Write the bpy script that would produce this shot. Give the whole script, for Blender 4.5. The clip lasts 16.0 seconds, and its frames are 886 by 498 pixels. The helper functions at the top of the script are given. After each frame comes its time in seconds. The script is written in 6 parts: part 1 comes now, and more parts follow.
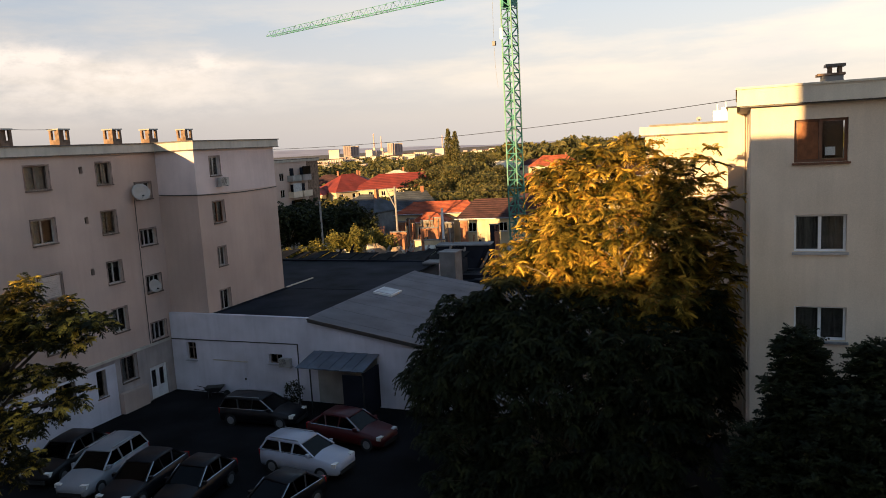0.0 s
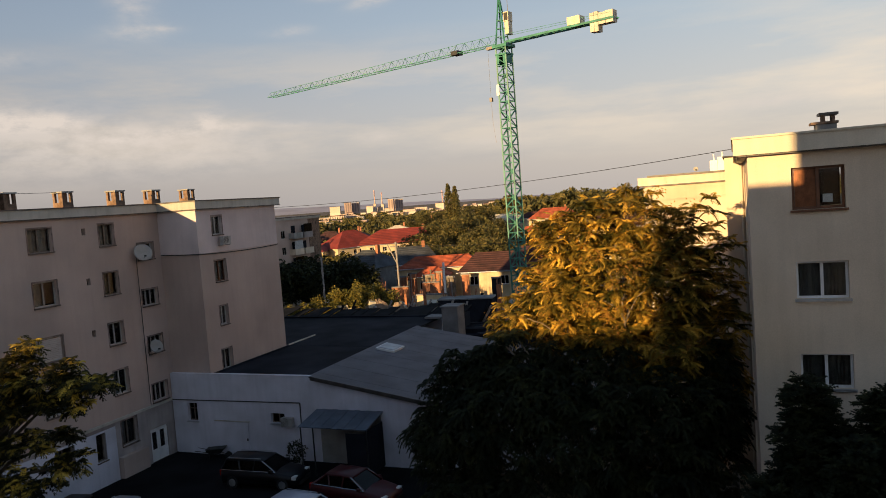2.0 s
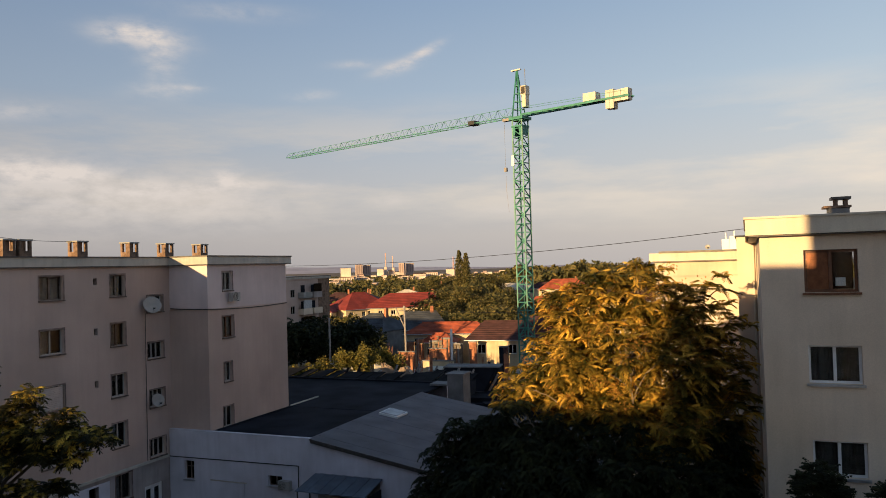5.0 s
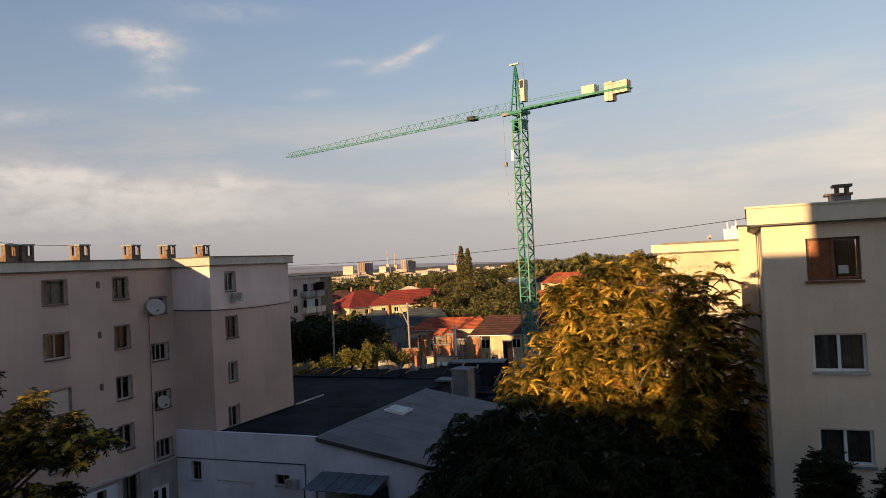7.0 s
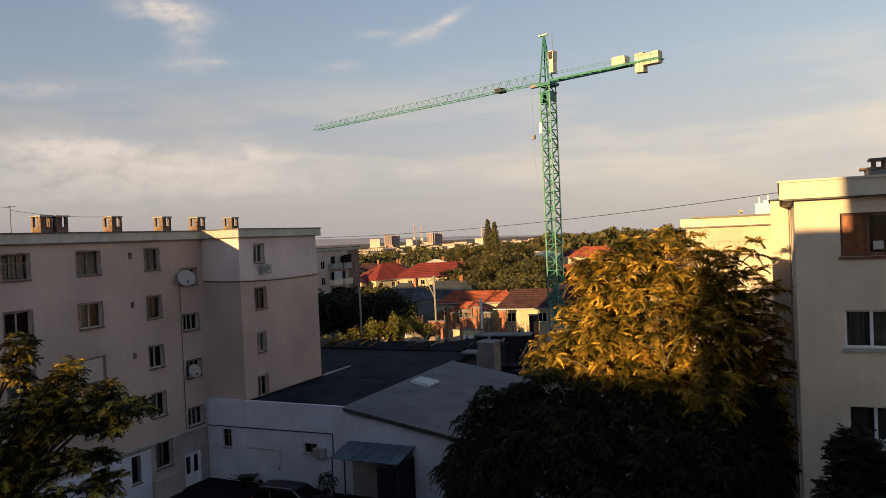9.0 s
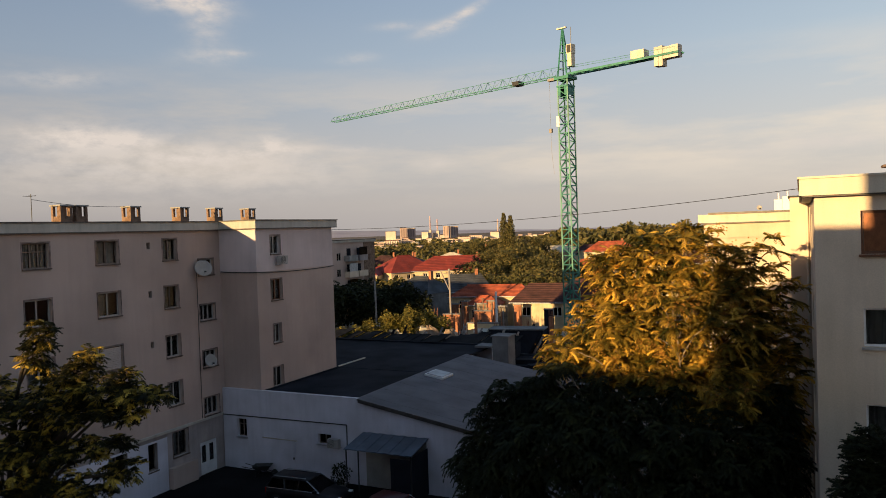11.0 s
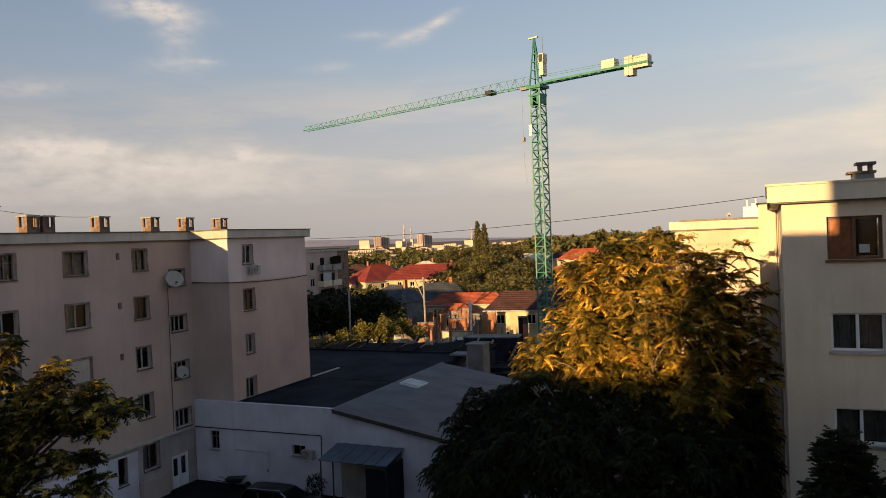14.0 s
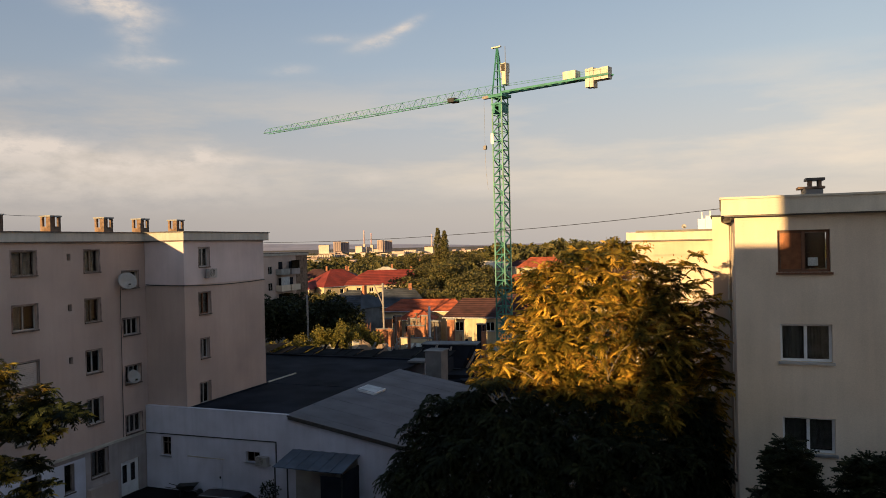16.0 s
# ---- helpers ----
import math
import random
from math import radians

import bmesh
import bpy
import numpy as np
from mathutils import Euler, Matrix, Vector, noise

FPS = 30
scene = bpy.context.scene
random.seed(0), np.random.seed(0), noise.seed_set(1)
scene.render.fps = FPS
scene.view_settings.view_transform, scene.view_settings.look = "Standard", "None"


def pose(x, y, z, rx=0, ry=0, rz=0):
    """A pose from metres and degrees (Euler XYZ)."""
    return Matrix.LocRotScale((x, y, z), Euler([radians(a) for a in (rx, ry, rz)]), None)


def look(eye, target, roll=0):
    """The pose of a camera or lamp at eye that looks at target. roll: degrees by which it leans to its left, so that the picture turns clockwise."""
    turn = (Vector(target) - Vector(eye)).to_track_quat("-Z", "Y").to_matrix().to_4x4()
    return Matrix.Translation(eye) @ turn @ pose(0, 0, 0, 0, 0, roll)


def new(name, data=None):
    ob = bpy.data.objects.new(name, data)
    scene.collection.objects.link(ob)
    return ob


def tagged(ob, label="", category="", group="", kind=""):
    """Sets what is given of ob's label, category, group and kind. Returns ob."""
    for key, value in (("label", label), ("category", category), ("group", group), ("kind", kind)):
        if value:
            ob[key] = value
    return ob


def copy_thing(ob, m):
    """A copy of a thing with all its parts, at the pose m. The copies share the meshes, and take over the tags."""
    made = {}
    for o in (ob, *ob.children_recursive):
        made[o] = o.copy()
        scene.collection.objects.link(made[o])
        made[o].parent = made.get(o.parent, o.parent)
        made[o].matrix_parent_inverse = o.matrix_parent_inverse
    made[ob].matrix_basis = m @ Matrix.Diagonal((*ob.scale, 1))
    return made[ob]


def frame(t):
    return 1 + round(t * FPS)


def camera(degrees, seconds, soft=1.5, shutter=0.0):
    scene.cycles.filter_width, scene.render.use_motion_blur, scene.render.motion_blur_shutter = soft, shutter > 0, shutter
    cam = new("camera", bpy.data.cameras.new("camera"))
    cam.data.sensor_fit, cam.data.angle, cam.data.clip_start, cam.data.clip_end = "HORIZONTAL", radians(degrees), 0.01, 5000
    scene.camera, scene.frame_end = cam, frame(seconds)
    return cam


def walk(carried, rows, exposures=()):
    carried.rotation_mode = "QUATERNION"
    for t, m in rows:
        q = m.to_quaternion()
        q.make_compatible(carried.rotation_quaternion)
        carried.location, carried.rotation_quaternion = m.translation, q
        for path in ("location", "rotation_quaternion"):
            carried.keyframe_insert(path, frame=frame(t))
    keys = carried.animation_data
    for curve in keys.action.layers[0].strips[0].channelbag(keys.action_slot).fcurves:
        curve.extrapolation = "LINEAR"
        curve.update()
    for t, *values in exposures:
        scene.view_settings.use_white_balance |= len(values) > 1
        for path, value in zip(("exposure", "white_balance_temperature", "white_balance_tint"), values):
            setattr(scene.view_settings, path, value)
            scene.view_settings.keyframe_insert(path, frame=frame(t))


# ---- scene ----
# eye fixed at the window, 14 m above the court; the block walls run along x and y
cam = camera(62.11, 16.0, soft=0.9)
PATH = [
    (0.0, 0, 0, 14, 81.983, 3.077, 21.509),
    (0.5, 0, 0, 14, 84.293, 3.374, 20.859),
    (1.0, 0, 0, 14, 86.995, 3.892, 21.696),
    (1.5, 0, 0, 14, 87.195, 3.813, 21.748),
    (2.0, 0, 0, 14, 86.200, 4.243, 21.515),
    (2.5, 0, 0, 14, 86.759, 4.371, 20.753),
    (3.0, 0, 0, 14, 88.163, 3.221, 20.972),
    (3.5, 0, 0, 14, 89.847, 1.455, 21.959),
    (4.0, 0, 0, 14, 91.540, 1.470, 22.180),
    (6.5, 0, 0, 14, 91.015, 1.835, 22.543),
    (7.0, 0, 0, 14, 91.077, 2.840, 22.516),
    (7.5, 0, 0, 14, 90.351, 3.362, 23.459),
    (8.0, 0, 0, 14, 89.575, 3.111, 23.895),
    (8.5, 0, 0, 14, 89.481, 2.712, 24.164),
    (9.0, 0, 0, 14, 89.087, 2.520, 24.591),
    (11.5, 0, 0, 14, 88.587, 1.895, 25.870),
    (12.0, 0, 0, 14, 89.391, 2.722, 24.590),
    (12.5, 0, 0, 14, 88.507, 2.794, 23.988),
    (13.0, 0, 0, 14, 89.142, 2.718, 24.492),
    (13.5, 0, 0, 14, 88.636, 3.171, 24.619),
    (14.0, 0, 0, 14, 89.187, 2.285, 23.783),
    (14.5, 0, 0, 14, 89.642, 1.574, 22.856),
    (15.0, 0, 0, 14, 89.689, 1.105, 22.329),
    (15.5, 0, 0, 14, 89.572, 0.855, 21.377),
    (16.0, 0, 0, 14, 89.596, 1.250, 20.684),
]
EXPOSURES = [(0.0, 1.42, 6530, 10), (0.5, 1.06, 6430, 10), (1.0, 0.87, 6330, 10), (2.5, 0.9, 6560, 10), (3.5, 0.9, 6530, 10), (4.5, 0.9, 6330, 10), (6.5, 0.88, 6180, 10),
             (7.2, 0.88, 6180, 10), (8.5, 0.9, 6480, 10), (11.5, 0.9, 6430, 10), (12.5, 0.9, 6580, 10), (14.5, 0.9, 6500, 10), (16.0, 0.9, 6560, 10)]
walk(cam, [(t, pose(*p)) for t, *p in PATH], EXPOSURES)

# ---- light ----
SUN_EL, SUN_DIR = 7.9, Vector((-0.284, -0.959, 0.139)).normalized()
sun = new("sun", bpy.data.lights.new("sun", "SUN"))
sun.data.energy, sun.data.angle, sun.data.color = 5.0, radians(0.6), (1.0, 0.65, 0.285)
sun.matrix_world = look(SUN_DIR * 200, (0, 0, 0))

world = bpy.data.worlds.new("sky")
scene.world = world
world.use_nodes = True
wn, wl = world.node_tree.nodes, world.node_tree.links
wn.clear()


def wmath(op, a, b=None, c=None):
    n = wn.new("ShaderNodeMath")
    n.operation = op
    for k, v in enumerate((a, b, c)):
        if v is None:
            continue
        if isinstance(v, (int, float)):
            n.inputs[k].default_value = v
        else:
            wl.new(v, n.inputs[k])
    return n.outputs[0]


def wramp(src, stops):
    n = wn.new("ShaderNodeValToRGB")
    wl.new(src, n.inputs[0])
    el = n.color_ramp.elements
    while len(el) < len(stops):
        el.new(0.5)
    for e, (p, c) in zip(el, stops):
        e.position, e.color = p, (*c, 1) if isinstance(c, tuple) else (c, c, c, 1)
    return n.outputs[0]


def wmix(f, a, b):
    n = wn.new("ShaderNodeMix")
    n.data_type = "RGBA"
    for k, v in ((0, f), (6, a), (7, b)):
        if isinstance(v, (int, float)):
            n.inputs[k].default_value = v
        elif isinstance(v, tuple):
            n.inputs[k].default_value = (*v, 1)
        else:
            wl.new(v, n.inputs[k])
    return n.outputs[2]


def wnoise(x, y, scale, detail=5.0, rough=0.55, z=0.0):
    c = wn.new("ShaderNodeCombineXYZ")
    for k, v in enumerate((x, y, z)):
        if isinstance(v, (int, float)):
            c.inputs[k].default_value = v
        else:
            wl.new(v, c.inputs[k])
    n = wn.new("ShaderNodeTexNoise")
    n.inputs["Scale"].default_value, n.inputs["Detail"].default_value, n.inputs["Roughness"].default_value = scale, detail, rough
    wl.new(c.outputs[0], n.inputs["Vector"])
    return n.outputs["Fac"]


coord = wn.new("ShaderNodeTexCoord")
sep = wn.new("ShaderNodeSeparateXYZ")
wl.new(coord.outputs["Generated"], sep.inputs[0])
sky = wn.new("ShaderNodeTexSky")
sky.sky_type, sky.sun_disc = "NISHITA", False
sky.sun_elevation, sky.sun_rotation = radians(SUN_EL), radians(196.5)
sky.air_density, sky.dust_density, sky.ozone_density = 1.0, 1.6, 1.2
# bearing and height in degrees
az = wmath("MULTIPLY", wmath("ARCTAN2", sep.outputs[0], sep.outputs[1]), 57.2958)
el = wmath("MULTIPLY", wmath("ARCSINE", sep.outputs[2]), 57.2958)
SKY_GAIN = 0.12
gain = wn.new("ShaderNodeMix")
gain.data_type, gain.blend_type = "RGBA", "MULTIPLY"
gain.inputs[0].default_value = 1.0
wl.new(sky.outputs[0], gain.inputs[6])
gain.inputs[7].default_value = (SKY_GAIN, SKY_GAIN, SKY_GAIN, 1)
# pale evening haze low down, blue above
elk = wmath("DIVIDE", el, 40.0)
haze_col = wramp(elk, [(0.0, (0.485, 0.44, 0.415)), (0.06, (0.535, 0.485, 0.45)), (0.17, (0.525, 0.52, 0.525)), (0.33, (0.405, 0.482, 0.57)), (0.55, (0.27, 0.37, 0.52)), (1.0, (0.20, 0.31, 0.50))])
base = wmix(wramp(elk, [(0.0, 0.95), (0.6, 0.85), (1.0, 0.4)]), gain.outputs[2], haze_col)
# long cloud banks low in the sky
nz = wnoise(wmath("MULTIPLY", az, 0.05), wmath("MULTIPLY", el, 0.26), 1.0, 6.0, 0.6, 3.7)
bank = wmath("MULTIPLY", wramp(nz, [(0.42, 0.0), (0.62, 1.0)]), wramp(elk, [(0.04, 0.0), (0.13, 0.8), (0.23, 0.6), (0.34, 0.0)]))
base = wmix(bank, base, (0.72, 0.63, 0.53))
side = wn.new("ShaderNodeMix")
side.data_type, side.blend_type = "RGBA", "MULTIPLY"
side.inputs[0].default_value = 1.0
wl.new(base, side.inputs[6])
wl.new(wramp(wmath("DIVIDE", wmath("ADD", az, 60.0), 80.0), [(0.0, (0.76, 0.77, 0.80)), (0.45, (1.0, 1.0, 1.0)), (0.85, (1.22, 1.19, 1.13))]), side.inputs[7])
base = side.outputs[2]
# small wisps
fine = wnoise(wmath("MULTIPLY", az, 0.45), wmath("MULTIPLY", el, 1.0), 1.0, 8.0, 0.62, 9.1)


def wisp(a0, e0, wa, we, slant, strength, total):
    da, de = wmath("SUBTRACT", az, a0), wmath("SUBTRACT", el, e0)
    de = wmath("SUBTRACT", de, wmath("MULTIPLY", da, slant))
    q = wmath("ADD", wmath("POWER", wmath("ABSOLUTE", wmath("DIVIDE", da, wa)), 2.0), wmath("POWER", wmath("ABSOLUTE", wmath("DIVIDE", de, we)), 2.0))
    g = wmath("MULTIPLY", wmath("EXPONENT", wmath("MULTIPLY", q, -1.0)), wramp(fine, [(0.26, 0.0), (0.60, 1.0)]))
    return wmath("ADD", total, wmath("MULTIPLY", g, strength))


w = 0.0
for spec in ((-45.2, 17.05, 2.3, 0.7, 0.03, 0.85), (-43.0, 16.6, 2.0, 0.9, -0.1, 0.55), (-43.2, 15.2, 1.3, 1.2, -0.2, 0.42), (-43.0, 13.25, 2.0, 0.6, 0.05, 0.42), (-49.0, 5.6, 9.0, 2.2, 0.0, 0.6), (-38.5, 5.0, 6.0, 1.7, 0.0, 0.42), (-41.0, 13.5, 1.2, 0.25, 0.05, 0.35),
             (-23.4, 16.35, 1.3, 0.35, 0.42, 1.0), (-25.6, 15.3, 1.6, 0.45, 0.25, 0.8), (-28.8, 15.55, 1.6, 0.3, 0.05, 0.4), (-32.1, 13.25, 1.5, 0.35, 0.05, 0.4), (-38.0, 19.0, 4.5, 0.6, 0.0, 0.25), (-53.0, 11.2, 3.5, 0.6, 0.05, 0.4),
             (-52.0, 7.4, 3.2, 0.9, 0.0, 0.9), (-48.6, 7.2, 1.6, 0.5, 0.0, 0.8), (-38.6, 7.0, 1.1, 0.7, 0.0, 0.85), (-37.4, 6.6, 1.8, 0.35, 0.0, 0.7), (-40.6, 6.3, 1.6, 0.4, 0.1, 0.6), (-44.5, 6.2, 2.6, 0.6, 0.0, 0.5),
             (-26.2, 5.25, 1.6, 0.4, 0.0, 0.5), (-32.2, 6.5, 1.5, 0.3, 0.0, 0.35), (-20.0, 9.8, 2.0, 0.3, 0.1, 0.25), (-17.5, 4.2, 3.0, 0.4, 0.0, 0.3), (3.0, 5.3, 6.0, 0.55, 0.05, 0.55)):
    w = wisp(*spec, w)
base = wmix(wmath("MINIMUM", w, 1.0), base, (0.75, 0.66, 0.585))
bg = wn.new("ShaderNodeBackground")
wl.new(base, bg.inputs[0])
bg.inputs[1].default_value = 0.54
wo = wn.new("ShaderNodeOutputWorld")
wl.new(bg.outputs[0], wo.inputs[0])


# ---- materials ----
def mat(name, col, rough=0.8, var=0.15, scale=2.0, fine=40.0, bump=0.15, metal=0.0, streak=0.0, dirt=None, island=0.0, rand=0.0, spec=0.4):
    """A painted or mineral surface with broad stains, fine grain, relief and, if asked, rain streaks."""
    m = bpy.data.materials.new(name)
    m.use_nodes = True
    n, l = m.node_tree.nodes, m.node_tree.links
    b = n["Principled BSDF"]
    b.inputs["Roughness"].default_value, b.inputs["Metallic"].default_value = rough, metal
    b.inputs["Specular IOR Level"].default_value = spec
    tc = n.new("ShaderNodeTexCoord")

    def tex(sc, det, src=None):
        t = n.new("ShaderNodeTexNoise")
        t.inputs["Scale"].default_value, t.inputs["Detail"].default_value = sc, det
        l.new(src or tc.outputs["Object"], t.inputs["Vector"])
        return t.outputs["Fac"]

    def ramp(src, p0, c0, p1, c1):
        r = n.new("ShaderNodeValToRGB")
        r.color_ramp.elements[0].position, r.color_ramp.elements[0].color = p0, (*c0, 1)
        r.color_ramp.elements[1].position, r.color_ramp.elements[1].color = p1, (*c1, 1)
        l.new(src, r.inputs[0])
        return r.outputs[0]

    def mul(a, b_, f=1.0):
        x = n.new("ShaderNodeMix")
        x.data_type, x.blend_type = "RGBA", "MULTIPLY"
        x.inputs[0].default_value = f
        l.new(a, x.inputs[6])
        l.new(b_, x.inputs[7])
        return x.outputs[2]

    lo = tuple(max(c * (1 - var * 1.6), 0) for c in col)
    hi = tuple(min(c * (1 + var), 1) for c in col)
    c = ramp(tex(scale, 6), 0.3, lo, 0.7, hi)
    g = tex(fine, 4)
    c = mul(c, ramp(g, 0.25, (0.86,) * 3, 0.75, (1.0,) * 3))
    if dirt:
        d = ramp(tex(scale * 0.37, 8), 0.48, (1, 1, 1), 0.68, dirt)
        c = mul(c, d)
    if streak:
        mp = n.new("ShaderNodeMapping")
        mp.inputs["Scale"].default_value = (1.6, 1.6, 0.12)
        l.new(tc.outputs["Object"], mp.inputs[0])
        s = ramp(tex(2.2, 7, mp.outputs[0]), 0.42, (1, 1, 1), 0.75, (1 - streak, 1 - streak, 1 - streak))
        c = mul(c, s)
    if island or rand:
        src = n.new("ShaderNodeNewGeometry").outputs["Random Per Island"] if island else n.new("ShaderNodeObjectInfo").outputs["Random"]
        k = island or rand
        c = mul(c, ramp(src, 0.0, (1 - k,) * 3, 1.0, (1 + 0.0,) * 3))
    l.new(c, b.inputs["Base Color"])
    bp = n.new("ShaderNodeBump")
    bp.inputs["Strength"].default_value, bp.inputs["Distance"].default_value = bump, 0.02
    l.new(g, bp.inputs["Height"])
    l.new(bp.outputs[0], b.inputs["Normal"])
    return m


def leaf_mat(name, a, b_, c_, trans=0.35):
    """Leaves in three tints, leaf by leaf and in patches, that let some light through."""
    m = bpy.data.materials.new(name)
    m.use_nodes = True
    n, l = m.node_tree.nodes, m.node_tree.links
    n.clear()
    out = n.new("ShaderNodeOutputMaterial")
    g = n.new("ShaderNodeNewGeometry")
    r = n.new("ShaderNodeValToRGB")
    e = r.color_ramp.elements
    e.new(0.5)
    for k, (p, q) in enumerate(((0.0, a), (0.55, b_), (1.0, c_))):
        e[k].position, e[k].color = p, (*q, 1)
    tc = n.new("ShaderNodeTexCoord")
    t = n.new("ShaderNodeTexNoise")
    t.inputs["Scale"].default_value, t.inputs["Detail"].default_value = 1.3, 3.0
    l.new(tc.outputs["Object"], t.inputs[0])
    # broad patches imitate sunlit clumps and dark gaps besides real leaf tints
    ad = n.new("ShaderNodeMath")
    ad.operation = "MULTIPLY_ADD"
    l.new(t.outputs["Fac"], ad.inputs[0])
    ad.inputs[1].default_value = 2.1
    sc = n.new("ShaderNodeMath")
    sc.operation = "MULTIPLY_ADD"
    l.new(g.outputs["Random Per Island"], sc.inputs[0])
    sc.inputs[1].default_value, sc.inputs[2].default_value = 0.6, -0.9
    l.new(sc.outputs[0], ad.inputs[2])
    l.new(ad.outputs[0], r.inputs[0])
    d, tr, mx = n.new("ShaderNodeBsdfPrincipled"), n.new("ShaderNodeBsdfTranslucent"), n.new("ShaderNodeMixShader")
    d.inputs["Roughness"].default_value, d.inputs["Specular IOR Level"].default_value = 0.6, 0.18
    l.new(r.outputs[0], d.inputs["Base Color"])
    l.new(r.outputs[0], tr.inputs[0])
    mx.inputs[0].default_value = trans
    l.new(d.outputs[0], mx.inputs[1])
    l.new(tr.outputs[0], mx.inputs[2])
    l.new(mx.outputs[0], out.inputs[0])
    return m


def glass_mat(name, tint, gloss=0.12):
    m = bpy.data.materials.new(name)
    m.use_nodes = True
    n, l = m.node_tree.nodes, m.node_tree.links
    n.clear()
    out, t, g, mx, fr = (n.new("ShaderNode" + k) for k in ("OutputMaterial", "BsdfTransparent", "BsdfGlossy", "MixShader", "Fresnel"))
    t.inputs[0].default_value = (*tint, 1)
    g.inputs["Roughness"].default_value = 0.03
    fr.inputs[0].default_value = 1.27
    l.new(fr.outputs[0], mx.inputs[0])
    l.new(t.outputs[0], mx.inputs[1])
    l.new(g.outputs[0], mx.inputs[2])
    l.new(mx.outputs[0], out.inputs[0])
    return m


